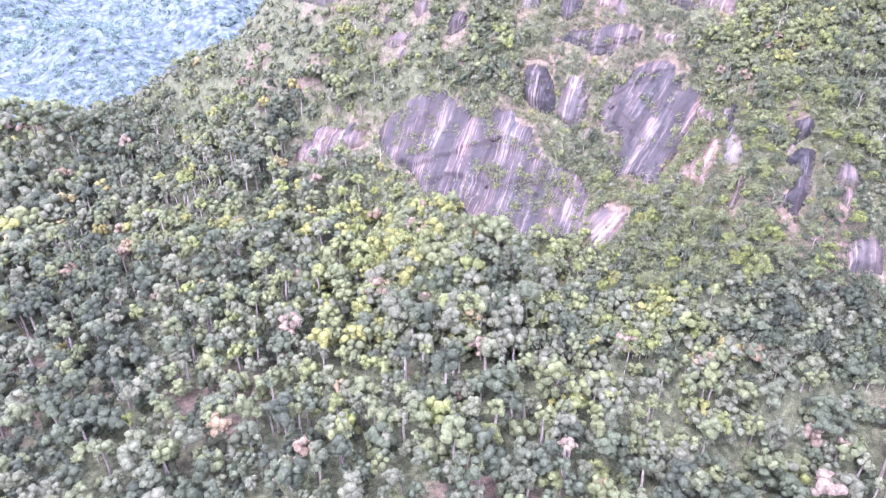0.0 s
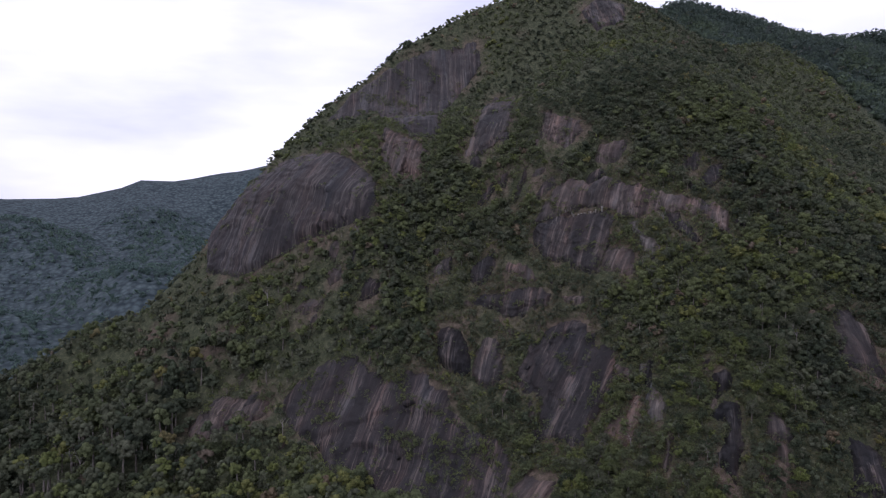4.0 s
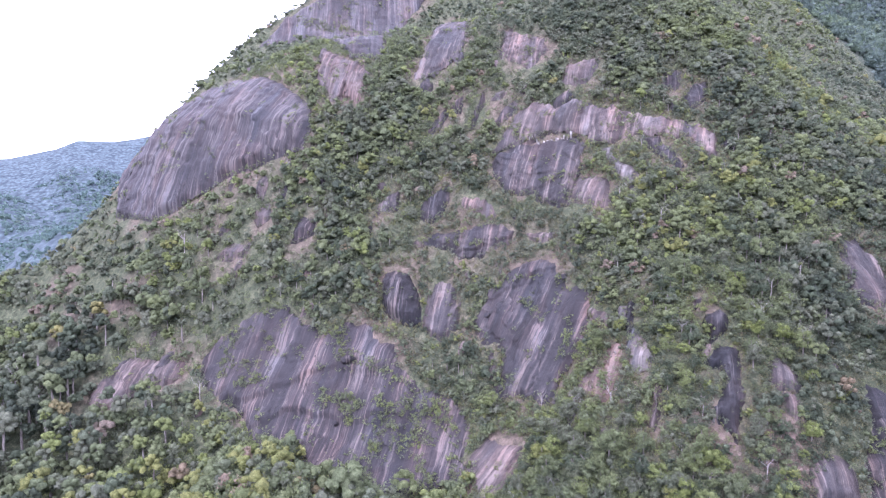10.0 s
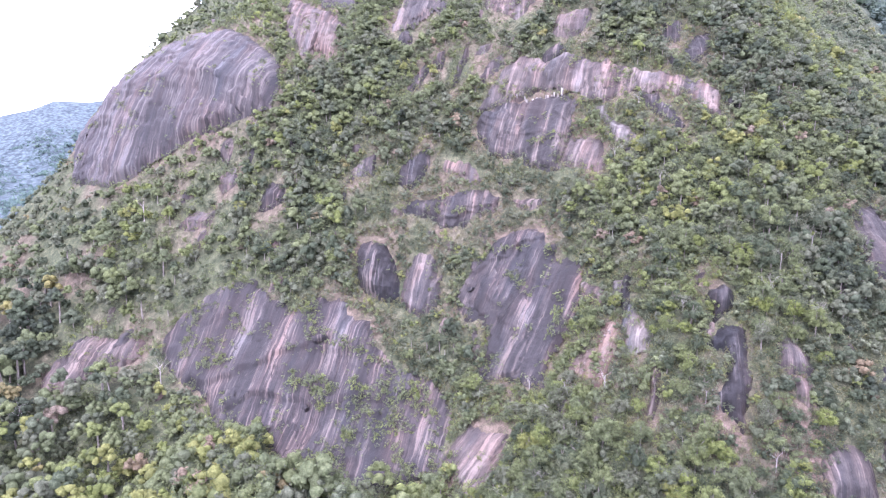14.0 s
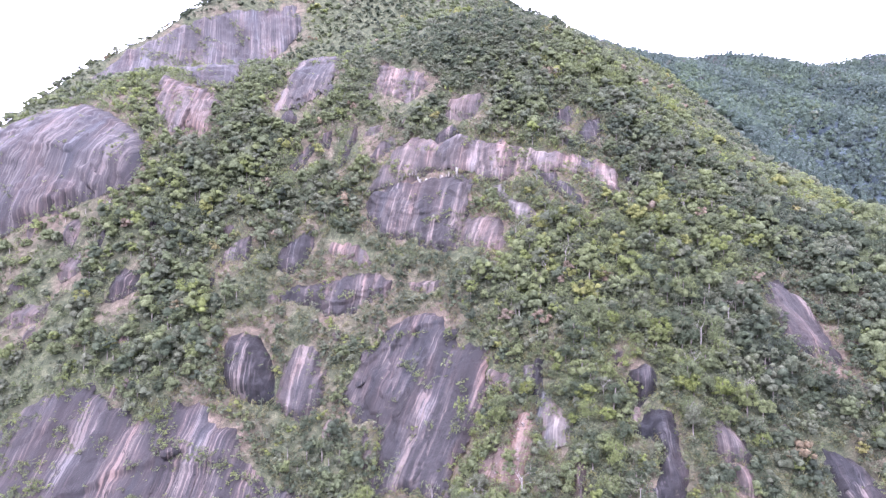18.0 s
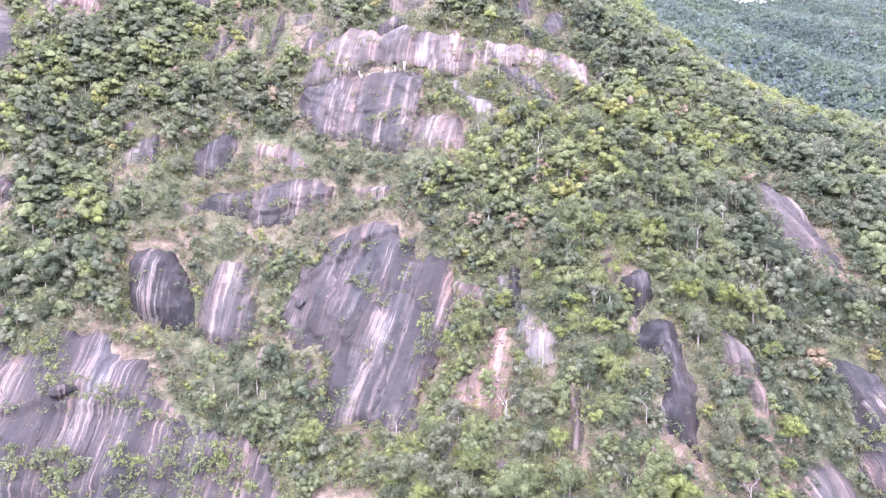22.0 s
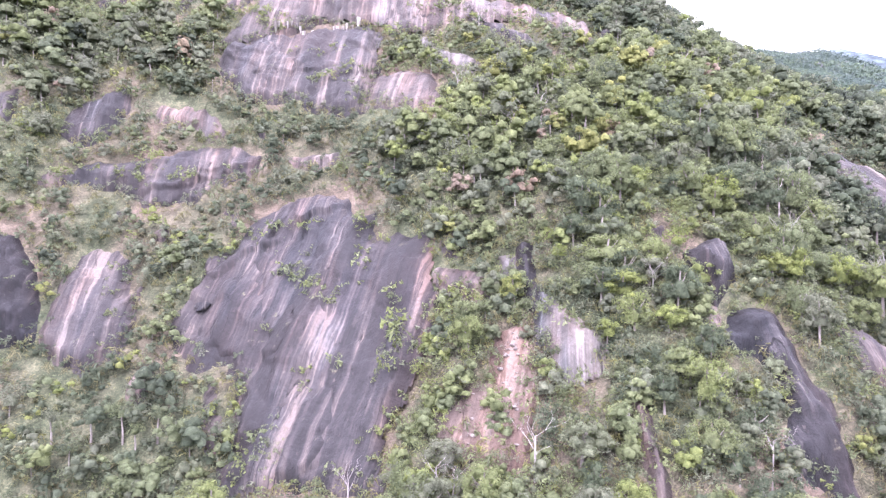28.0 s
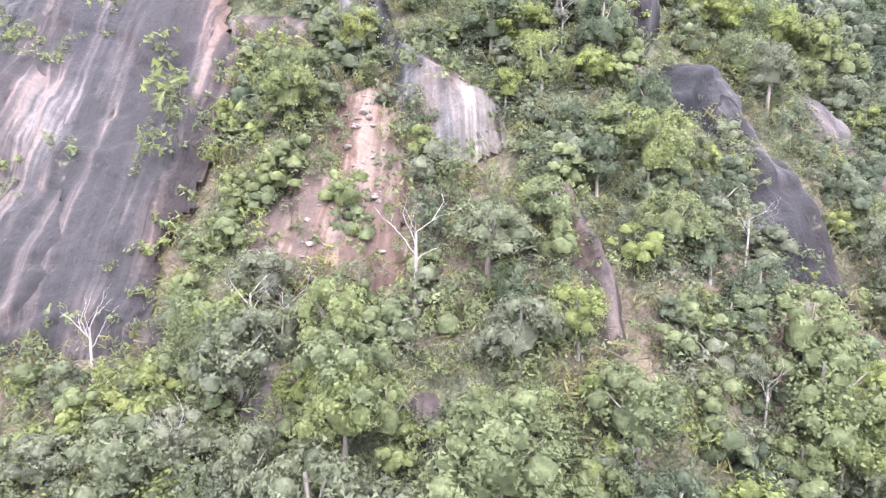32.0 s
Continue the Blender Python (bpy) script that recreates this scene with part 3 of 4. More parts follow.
def mesh_object(name, verts, faces, mat, parent=None, uv=None, smooth=True, attrs=None):
    """A mesh from arrays of verts (n, 3) and faces (m, 3 or 4)."""
    me = bpy.data.meshes.new(name)
    faces = np.asarray(faces, np.int32)
    n, k = faces.shape
    me.vertices.add(len(verts))
    me.vertices.foreach_set("co", np.asarray(verts, np.float32).ravel())
    me.loops.add(n * k)
    me.loops.foreach_set("vertex_index", faces.ravel())
    me.polygons.add(n)
    me.polygons.foreach_set("loop_start", np.arange(0, n * k, k, dtype=np.int32))
    me.polygons.foreach_set("use_smooth", np.full(n, smooth))
    me.update(calc_edges=True)
    if uv is not None:
        layer = me.uv_layers.new(name="fall_line")
        layer.data.foreach_set("uv", np.asarray(uv, np.float32)[faces.ravel()].ravel())
    for key, values in (attrs or {}).items():
        at = me.attributes.new(key, "FLOAT", "POINT")
        at.data.foreach_set("value", np.asarray(values, np.float32))
    me.materials.append(mat)
    ob = new(name, me)
    ob.parent = parent
    return ob


def axis(lo, hi, step, reach):
    mid = list(np.arange(lo, hi + 0.1, step))
    up, s = [], step
    while (up[-1] if up else hi) < reach:
        s *= 1.07
        up.append((up[-1] if up else hi) + s)
    down, s = [], step
    while (down[-1] if down else lo) > -reach:
        s *= 1.07
        down.append((down[-1] if down else lo) - s)
    return np.array(down[::-1] + mid + up)


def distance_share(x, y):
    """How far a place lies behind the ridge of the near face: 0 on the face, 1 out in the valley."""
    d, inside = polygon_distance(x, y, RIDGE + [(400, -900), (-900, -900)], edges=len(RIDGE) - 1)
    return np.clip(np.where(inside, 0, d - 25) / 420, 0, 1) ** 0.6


gx, gy = axis(-245, 250, 3.0, 4300), axis(40, 500, 3.0, 4300)
GXX, GYY = np.meshgrid(gx, gy, indexing="ij")
gz = ground_height(GXX, GYY)
near = (np.abs(GXX) < 260) & (GYY > 30) & (GYY < 520)
gap = np.full(GXX.shape, 1e9)
gap[near] = rock_gap(GXX[near], GYY[near])
gz = gz - 1.2 * np.clip(1 - gap / 3, 0, 1)
dry = 0.85 * np.clip(1 - gap / 8, 0, 1) * np.clip(0.45 + 2.6 * fbm(GXX / 7, GYY / 7, 3, 21), 0, 1) + np.clip(4.0 * fbm(GXX / 23, GYY / 23, 3, 9) - 1.1 - np.clip((GYY - 250) / 60, 0, 1), 0, 0.8)
ni, nj = GXX.shape
ids = np.arange(ni * nj).reshape(ni, nj)
quads = np.stack([ids[:-1, :-1], ids[1:, :-1], ids[1:, 1:], ids[:-1, 1:]], -1).reshape(-1, 4)
# the distance mask fades the ground into the canopy colour with painted haze
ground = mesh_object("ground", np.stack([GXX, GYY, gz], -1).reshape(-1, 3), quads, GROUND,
                     attrs={"dry": np.clip(dry, 0, 1).ravel(), "hazed_woods": np.clip(distance_share(GXX, GYY) * 4, 0, 1).ravel()})
tagged(ground, "steep mountainside and valley floor under forest and dry grass", "ground", kind="structure")


# ---- bare rock: every slab and boulder is a body of its own that stands proud of the slope ----
def rock_body(name, kind, ring, label, bulge):
    """A slab or boulder over its outline in plan, swollen by bulge, with flutes and steps."""
    ring_a = np.array(ring)
    c = ring_a.mean(0)
    e = 6.0
    grad = np.array([(height(c[0] + e, c[1]) - height(c[0] - e, c[1])) / (2 * e), (height(c[0], c[1] + e) - height(c[0], c[1] - e)) / (2 * e)])
    g = np.hypot(*grad)
    up = grad / g
    across = np.array([up[1], -up[0]])
    tilt = math.sqrt(1 + g * g)
    lu, lv = (ring_a - c) @ across, (ring_a - c) @ up
    size = max(np.ptp(lu), np.ptp(lv) * tilt)
    step = np.clip(size / 125, 0.3, 0.9)
    us = np.arange(lu.min() - 3, lu.max() + 3, step)
    vs = np.arange(lv.min() - 3, lv.max() + 3, step / tilt)
    uu, vv = np.meshgrid(us, vs, indexing="ij")
    seed = sum(map(ord, name))
    x, y = c[0] + uu * across[0] + vv * up[0], c[1] + uu * across[1] + vv * up[1]
    wob = min(1.0, size * 0.04, 0.12 * min(np.ptp(lu), np.ptp(lv)))
    if bulge > 2:
        wob = 0.35
    xw = x + wob * 2.4 * fbm(uu / 4, vv / 4, 4, seed)
    yw = y + wob * 2.4 * fbm(uu / 4, vv / 4, 4, seed + 9)
    d, inside = polygon_distance(xw, yw, ring)
    d = np.where(inside, d, -d)
    # relief: a swollen back, flutes down the fall line, sheets that end in steps, fine roughness
    half = max(1.0, 0.25 * min(np.ptp(lu), np.ptp(lv) * tilt))
    rim = np.clip((d + 0.9) / (1.2 if name == "crown_ledge" else 2.6), 0, 1)
    lift = -1.0 + 1.55 * rim**0.8 + bulge * np.clip(d / half, 0, 1) ** 0.8
    sv = vv * tilt
    warp = 2.5 * fbm(uu / 12, sv / 30, 2, seed + 3)
    lift += rim * (1.0 * fbm((uu + warp) / 6.5, sv / 34, 3, seed + 1) + 0.45 * fbm((uu + warp) / 1.7, sv / 18, 2, seed + 2) + 0.35 * fbm(uu / 2.2, sv / 2.2, 3, seed + 6))
    lift += rim * (0.7 if name in ("great_slab", "mid_cliff") else 0.5) * (0.4 - np.abs(2.2 * fbm((uu + warp) / 2.6, sv / 55, 2, seed + 8))) * min(1, size / 18)
    sheet = fbm(uu / 16 + 0.02 * sv, sv / 11, 3, seed + 5) * 3.2
    lift += 0.42 * (np.floor(sheet) + np.clip((sheet - np.floor(sheet)) * 6, 0, 1)) * np.clip(d / 2, 0, 1) * (1.6 if kind == "dome" else min(1, size / 25))
    if kind == "dark" and size < 25:
        lift += rim * (0.9 * fbm(uu / 2.4, sv / 4.5, 4, seed + 82) - 0.5 * np.abs(fbm((uu + warp) / 1.4, sv / 9, 3, seed + 83)))
    if bulge > 2 and kind != "dome":
        lift += rim * (1.6 * fbm(uu / 5, sv / 8, 4, seed + 80) - 0.9 * np.abs(fbm((uu + warp) / 3, sv / 12, 3, seed + 81)))
    # the sheet above a lip stands out over what lies below
    for lip_x, lip_y, out, fade in LIPS.get(name, ()):
        above = y - np.interp(x, lip_x, lip_y) + 2.6 * fbm(x / 5, y / 9, 3, seed + 60)
        lift += out * np.clip(above / 0.35, 0, 1) * np.exp(-np.maximum(above, 0) / fade) * np.clip(d / 2.5, 0, 1)
    n = np.array([-grad[0], -grad[1], 1]) / tilt
    p = np.stack([x, y, height(x, y)], -1) + lift[..., None] * n
    keep = d > -0.9
    ids = np.arange(x.size).reshape(x.shape)
    ok = keep[:-1, :-1] & keep[1:, :-1] & keep[1:, 1:] & keep[:-1, 1:]
    q = np.stack([ids[:-1, :-1], ids[1:, :-1], ids[1:, 1:], ids[:-1, 1:]], -1)[ok]
    if not len(q):
        return None
    used, back = np.unique(q, return_inverse=True)
    uv = np.stack([uu + seed * 3.1, sv + warp], -1).reshape(-1, 2)[used]
    # plants root along ledges and in hollows
    hold = fbm(uu / 7 + 0.06 * sv, sv / 5, 4, seed + 14) + PLANTED.get(name, 0.0)
    for *ends, wide in ROOTED.get(name, ()):
        for (bx, by), (cx, cy) in zip(ends, ends[1:]):
            t = np.clip(((x - bx) * (cx - bx) + (y - by) * (cy - by)) / ((cx - bx) ** 2 + (cy - by) ** 2), 0, 1)
            hold = np.maximum(hold, 0.55 * np.exp(-((np.hypot(x - bx - t * (cx - bx), y - by - t * (cy - by)) / wide) ** 2)) + 0.15 * fbm(uu, sv, 2, seed + 90))
    spot = (d > 0.5) & (hold > 0.2) & (np.random.default_rng(seed).uniform(0, 1, d.shape) < step * step / 2.2)
    PERCHES.append(np.concatenate([p[spot], (0.45 + 2.6 * np.clip(hold[spot] - 0.2, 0, 0.45))[:, None]], 1))
    stain = np.zeros(x.shape)
    for bx, by, cx, cy, wide, much in STAINS.get(name, ()):
        t = np.clip(((x - bx) * (cx - bx) + (y - by) * (cy - by)) / ((cx - bx) ** 2 + (cy - by) ** 2), 0, 1)
        off = np.hypot(x - bx - t * (cx - bx), y - by - t * (cy - by)) + 1.1 * fbm((uu + warp) / 1.6, sv / 26, 3, seed + 40) * wide
        mark = abs(much) * np.exp(-((off / (wide * (0.7 + 0.3 * t))) ** 2))
        stain = stain * (1 - mark) + np.sign(much) * mark
    stain = np.where(stain > 0, 0.62, 1.25) * stain
    ob = mesh_object(name, p.reshape(-1, 3)[used], back.reshape(q.shape), ROCK[kind], uv=uv, attrs={"stain": stain.ravel()[used]})
    SURFACE[name] = (ob, p, d, n)
    # plates of the outer shell that have not yet flaked away
    r = np.random.default_rng(seed)
    deep = np.argwhere(d > 2.2)
    for _ in range(int(min(9, len(deep) * step * step / 90)) if size > 14 else 0):
        i, j = deep[r.integers(0, len(deep))]
        a, b = r.uniform(1.6, 4.5), r.uniform(3.5, 9.0)
        e = np.hypot((uu - uu[i, j] + 0.8 * fbm(uu / 2, sv / 2, 3, seed + 70)) / a, (sv - sv[i, j] + 3 * fbm(uu / 1.5, sv / 4, 3, seed + 71)) / b)
        e = np.maximum(e, 1.25 - d / 1.6)
        hold = e < 1.12
        plate = hold[:-1, :-1] & hold[1:, :-1] & hold[1:, 1:] & hold[:-1, 1:]
        q2 = np.stack([ids[:-1, :-1], ids[1:, :-1], ids[1:, 1:], ids[:-1, 1:]], -1)[plate]
        if len(q2) < 12:
            continue
        used2, back2 = np.unique(q2, return_inverse=True)
        raised = p + (0.7 * np.clip((1.08 - e) * 2.6, 0, 1) - 0.2)[..., None] * n
        mesh_object("rock_plate", raised.reshape(-1, 3)[used2], back2.reshape(q2.shape), ROCK[kind], parent=ob,
                    uv=np.stack([uu + seed * 3.1 + 1.3, sv + warp], -1).reshape(-1, 2)[used2], attrs={"stain": stain.ravel()[used2]})
    return tagged(ob, label, "rock")


PERCHES, SURFACE = [], {}
PLANTED = {"great_slab": 0.18, "boulder_apron": 0.1, "summit_cliff": 0.03, "pillar_slab": -0.03, "whale_rock": -0.2, "dome": -0.08, "ramp_rock": -0.2, "earth_scar": 0.1, "earth_scar_west": 0.18, "earth_scar_far": 0.15}
# cracks that hold a line of bushes, and its half width
ROOTED = {"pillar_slab": [((37.0, 190.0), (36.2, 185.5), (33.6, 182.5), (32.2, 179.5), 0.8), ((18.5, 212.3), (25.0, 208.8), (30.3, 206.5), 0.8), ((15.5, 186.0), (18.7, 184.2), 0.9), ((28.3, 186.0), (28.9, 185.2), 0.6), ((36.0, 204.0), (36.0, 200.5), (33.9, 194.0), 0.6)],
          "great_slab": [((-29.4, 204.6), (-22.3, 200.8), (-12.0, 195.2), (-3.5, 191.5), 1.8), ((-66.7, 202.1), (-65.0, 208.4), 0.9), ((-8.3, 186.5), (-4.4, 166.0), 1.0), ((2.5, 180.6), (3.2, 164.5), 1.2), ((-31.6, 176.9), (-26.0, 178.9), 0.8), ((-58.1, 216.7), (-53.1, 210.9), 0.8)]}
# overhanging lips: x and y of the edge, how far it stands out, how far up that fades
LIPS = {"great_slab": [((-62, -46, -27, -13, -2), (193.9, 195.6, 189.5, 186.9, 186.2), 1.2, 9.0), ((-36, -22), (203, 200), 1.2, 6.0)],
        "mid_cliff": [((-10, 4, 11, 24), (229.3, 224.8, 223.2, 222.5), 1.0, 4.0)], "pillar_slab": [((9, 20, 34), (205, 208, 207.5), 0.8, 5.0)]}
# long water marks: from x, y to x, y, half width, pale (+) or dark (-)
STAINS = {
    "pillar_slab": [(30.7, 205.5, 23.3, 192.8, 1.6, -0.9), (23.2, 195.8, 18.7, 185.7, 2.5, -1), (40.4, 195.0, 33.3, 181.1, 1.7, -0.85), (24.7, 182.5, 22.5, 178.1, 0.6, -0.9), (30.0, 178.4, 28.3, 173.6, 1.0, -0.8), (18.8, 205.4, 15.3, 197.8, 1.7, -0.8), (32.0, 189.8, 28.5, 184.2, 1.0, -0.6), (35.4, 201.4, 31.0, 192.2, 0.9, -0.7), (16.8, 184.8, 16.2, 182.6, 0.9, -0.9), (33.0, 203.5, 27.6, 189.3, 1.0, 0.8), (27.6, 189.3, 24.3, 186.7, 0.8, 0.7), (24.3, 186.7, 20.3, 179.7, 0.9, 0.85), (27.0, 185.6, 23.3, 178.5, 0.4, 0.8), (34.7, 192.9, 31.2, 186.0, 0.5, 0.6), (29.2, 182.3, 26.5, 175.6, 0.6, 0.6), (27.8, 202.3, 22.1, 197.3, 0.5, 0.6), (24.5, 201.5, 18.3, 196.6, 0.6, 0.65), (14.9, 209.6, 12.0, 203.5, 1.3, 0.8), (16.4, 207.6, 14.1, 202.7, 0.5, 0.6), (43.2, 192.2, 38.1, 183.8, 0.6, 0.5)],
    "great_slab": [(-69.3, 223.9, -79.6, 214.1, 4.3, -0.4), (-55.7, 222.5, -72.1, 202.6, 3.0, -0.8), (-45.0, 214.9, -54.1, 193.6, 2.5, -0.9), (-30.3, 211.2, -33.7, 199.1, 2.8, -0.7), (-35.4, 199.4, -44.3, 193.6, 2.0, -0.8), (-13.6, 195.6, -20.8, 186.3, 2.9, -0.9), (-23.3, 181.3, -24.4, 168.3, 2.5, -0.6), (-11.3, 184.5, -11.6, 167.5, 2.5, -0.7), (-2.1, 182.1, -3.1, 163.8, 2.1, -0.7), (-39.9, 210.8, -41.1, 194.2, 2.1, 0.5), (-33.7, 188.6, -35.3, 173.0, 1.6, 0.5), (2.5, 183.3, 0.4, 164.1, 1.4, 0.6)],
    "hanging_wall": [(22.1, 251.4, 18.0, 242.7, 1.3, -0.8), (24.2, 248.4, 21.6, 239.3, 1.3, -0.9), (37.8, 246.1, 32.8, 231.8, 2.3, -0.8), (45.7, 243.6, 37.3, 227.3, 2.6, -0.9), (42.3, 229.2, 39.8, 224.7, 2.1, -0.9), (25.0, 251.0, 21.6, 240.0, 1.0, 0.8), (27.3, 247.3, 25.0, 236.4, 0.8, 0.7), (46.8, 241.1, 42.7, 230.7, 1.6, 0.7), (31.4, 247.3, 30.4, 236.3, 1.6, 0.4)],
    "crown_ledge": [(48.5, 255.6, 38.7, 251.0, 2.8, -0.7), (64.8, 243.6, 60.7, 236.4, 1.4, -0.7), (26.3, 259.2, 19.7, 252.0, 2.5, -0.6), (33.7, 262.1, 25.9, 255.9, 2.5, 0.8), (42.0, 258.7, 38.9, 251.8, 1.4, 0.8), (60.5, 247.0, 53.7, 241.7, 1.7, 0.7), (72.1, 238.9, 69.6, 234.6, 1.7, 0.7), (79.0, 233.9, 77.6, 230.5, 1.4, 0.7), (87.9, 229.7, 87.6, 218.5, 1.7, 0.8)],
    "dome": [(-123.0, 285.9, -119.8, 274.8, 3.0, -0.7), (-102.2, 286.4, -98.3, 274.0, 3.4, -0.7), (-75.6, 274.7, -76.3, 268.2, 4.1, -0.5), (-147.0, 314.4, -138.5, 289.5, 2.2, -0.6), (-70.6, 288.2, -72.2, 279.6, 3.8, -0.6), (-123.2, 297.4, -116.8, 273.0, 3.1, 1), (-114.0, 290.6, -112.0, 276.9, 2.3, 0.9), (-111.1, 290.8, -112.3, 270.5, 1.5, 0.8), (-85.0, 284.7, -82.4, 275.0, 6.2, 0.4)],
    "bulging_boulder": [(-11.5, 221.7, -8.9, 209.8, 2.3, -0.9), (-18.4, 222.9, -18.7, 214.9, 1.2, -0.7), (-14.7, 223.8, -14.3, 211.0, 1.1, 0.6), (-17.1, 222.7, -16.9, 214.5, 0.6, 0.7)],
    "mid_cliff": [(4.1, 230.0, 3.3, 224.1, 1.5, -0.9), (10.9, 226.9, 10.6, 221.9, 1.8, -0.9), (-2.7, 230.8, -4.0, 228.1, 1.2, -0.7), (16.8, 228.9, 15.6, 223.9, 1.2, 0.6), (8.4, 231.5, 6.9, 228.8, 1.2, 0.6)],
    "whale_rock": [(70.9, 163.5, 67.1, 161.7, 1.3, -1), (69.2, 154.1, 66.0, 150.8, 1.5, -1), (66.2, 154.5, 63.4, 151.6, 0.3, 0.9), (71.7, 162.1, 70.3, 157.2, 0.5, 0.5), (69.1, 150.4, 67.5, 148.6, 0.8, 0.8)],
    "east_slab": [(117.1, 179.0, 115.8, 170.8, 1.1, -1), (117.9, 188.4, 117.3, 177.5, 1.2, 0.8), (115.5, 179.9, 112.4, 170.4, 0.9, 0.5)],
}


ROCK_LOOK = {"streaked": "grey-violet granite slab with dark and pink water streaks", "dark": "dark violet-grey rounded granite rock face",
             "pink": "pinkish weathered granite slab with pale streaks", "pale": "pale grey-white granite face on the slope",
             "earth": "bare reddish earth scar with pale rubble"}
ROCK_LOOK["dome"] = "grey-violet granite dome face with curved sheet joints"
ROCK_LOOK["great"] = "huge dark violet granite slab with narrow pale runnels"
ROCK_LOOK["slab"] = "dark grey-violet granite slab with thin pale water streaks"
ROCK_NAME = {"slab": "rock_slab", "great": "rock_slab", "dome": "granite_dome", "streaked": "rock_slab", "dark": "granite_rock", "pink": "rock_slab", "pale": "pale_rock", "earth": "earth_scar"}
BULGE = {"dome": 8.0, "bulging_boulder": 3.2, "round_boulder": 2.4, "whale_rock": 1.0, "pale_tongue": 0.9, "pillar_shoulder": 0.0, "ramp_rock": 1.2, "dark_cleft": 0.8, "mid_cliff": 0.4, "east_block": 0.8, "great_slab": 0.6, "earth_scar": -0.6, "earth_scar_west": -0.6, "earth_scar_far": -0.6, "hanging_wall": 0.8, "crown_ledge": 1.4}


def small_outcrops(count, seed):
    """Little bare patches round the large rocks, long down the slope."""
    r = np.random.default_rng(seed)
    made = []
    while len(made) < count:
        x, y = r.uniform(-110, 135), r.uniform(150, 325)
        g = rock_gap(np.array([x]), np.array([y]))[0]
        if not 2.5 < g < 9.5 or any(math.hypot(x - a, y - b) < 7 for a, b in made):
            continue
        made.append((x, y))
        wide, long = r.uniform(0.9, 2.6), r.uniform(1.2, 3.4)
        ring = [(x + wide * math.cos(t) * r.uniform(0.75, 1.2), y + long * math.sin(t) * r.uniform(0.75, 1.2)) for t in np.arange(0, 6.2, 0.7)]
        yield f"outcrop {len(made)}", ("pink", "streaked", "pink", "dark")[len(made) % 4], ring


for title, kind, ring in ROCKS + list(small_outcrops(62, 5)):
    small = title.startswith("outcrop")
    ob = rock_body(title, kind, ring, ("small weathered granite outcrop in scrub on the slope" if small else ROCK_LOOK[kind] + " above the trees"), 0.25 if small else BULGE.get(title, 0.35))
    if ob:
        ob.name = "rock_outcrop" if small else "granite_cliff" if title == "summit_cliff" else ROCK_NAME[kind]
        if title == "summit_cliff":
            tagged(ob, "steep grey-violet granite cliff below the wooded summit")
        if small:
            tagged(ob, group="small rock outcrops")


# ---- trees ----
def ball_mesh(level):
    bm = bmesh.new()
    bmesh.ops.create_icosphere(bm, subdivisions=level, radius=1.0)
    v = np.array([tuple(a.co) for a in bm.verts])
    f = np.array([[a.index for a in face.verts] for face in bm.faces])
    bm.free()
    f = f[v[f][:, :, 2].mean(1) > -0.45]
    used, back = np.unique(f, return_inverse=True)
    return v[used], back.reshape(f.shape)


BALLS = {level: ball_mesh(level) for level in (1, 2)}


def crown_cloud(blobs, leaves, size, seed, slim=0.7, mass=0, fill=0.9, core=1):
    """A crown of rounded clumps with leaf sprays on them. Unit crown: radius about 1, base at z = 0. mass: how finely a clump is cut; 0: sprays alone. fill: share of a clump that is solid."""
    r = np.random.default_rng(seed)
    verts, faces, count = [], [], 0
    centres = []
    for k in range(blobs):
        a, cr, up = r.uniform(0, 2 * np.pi), r.uniform(0.22, 0.47) * (11 / max(blobs, 6)) ** 0.4, (k + 0.5) / blobs
        cz = 0.30 + 1.0 * up ** 0.9
        rad = 0.78 * np.sqrt(max(0.0, 1 - ((cz - 0.42) / 1.0) ** 2)) * r.uniform(0.55, 1.1)
        centres.append((rad * np.cos(a + 2.4 * k), rad * np.sin(a + 2.4 * k), cz, cr))
    per = leaves // blobs
    for cx, cy, cz, cr in centres if per else ():
        z = r.uniform(-0.4, 1, per)
        a = r.uniform(0, 2 * np.pi, per)
        s = np.sqrt(1 - z * z)
        n = np.stack([s * np.cos(a), s * np.sin(a), z], -1)
        p = np.array([cx, cy, cz]) + n * (cr * r.uniform(0.72, 1.15, (per, 1))) * (1, 1, 0.82)
        n = n + r.normal(0, 0.42, n.shape) + (0, 0, 0.25)
        n /= np.linalg.norm(n, axis=1, keepdims=True)
        t = np.cross(n, r.normal(0, 1, n.shape))
        t /= np.linalg.norm(t, axis=1, keepdims=True)
        b = np.cross(n, t)
        w = size * r.uniform(0.6, 1.3, (per, 1))
        q = np.stack([p + t * w * 1.25, p - t * w * 0.6 + b * w * slim * 1.3, p - t * w * 0.6 - b * w * slim * 1.3 - n * w * 0.2], 1)
        verts.append(q.reshape(-1, 3))
        faces.append(np.arange(3 * per).reshape(-1, 3) + count)
        count += 3 * per
    if mass:
        way, f = BALLS[mass]
        for cx, cy, cz, cr in centres:
            verts.append(np.array([cx, cy, cz]) + way * (cr * fill * r.uniform(0.66, 1.2, (len(way), 1))) * (1, 1, 0.82))
            faces.append(f + count)
            count += len(way)
    if core:
        way, f = BALLS[core]
        verts.append(np.array([0, 0, 0.5]) + way * (0.44, 0.44, 0.42) * r.uniform(0.7, 1.1, (len(way), 1)))
        faces.append(f + count)
    return np.concatenate(verts), np.concatenate(faces)


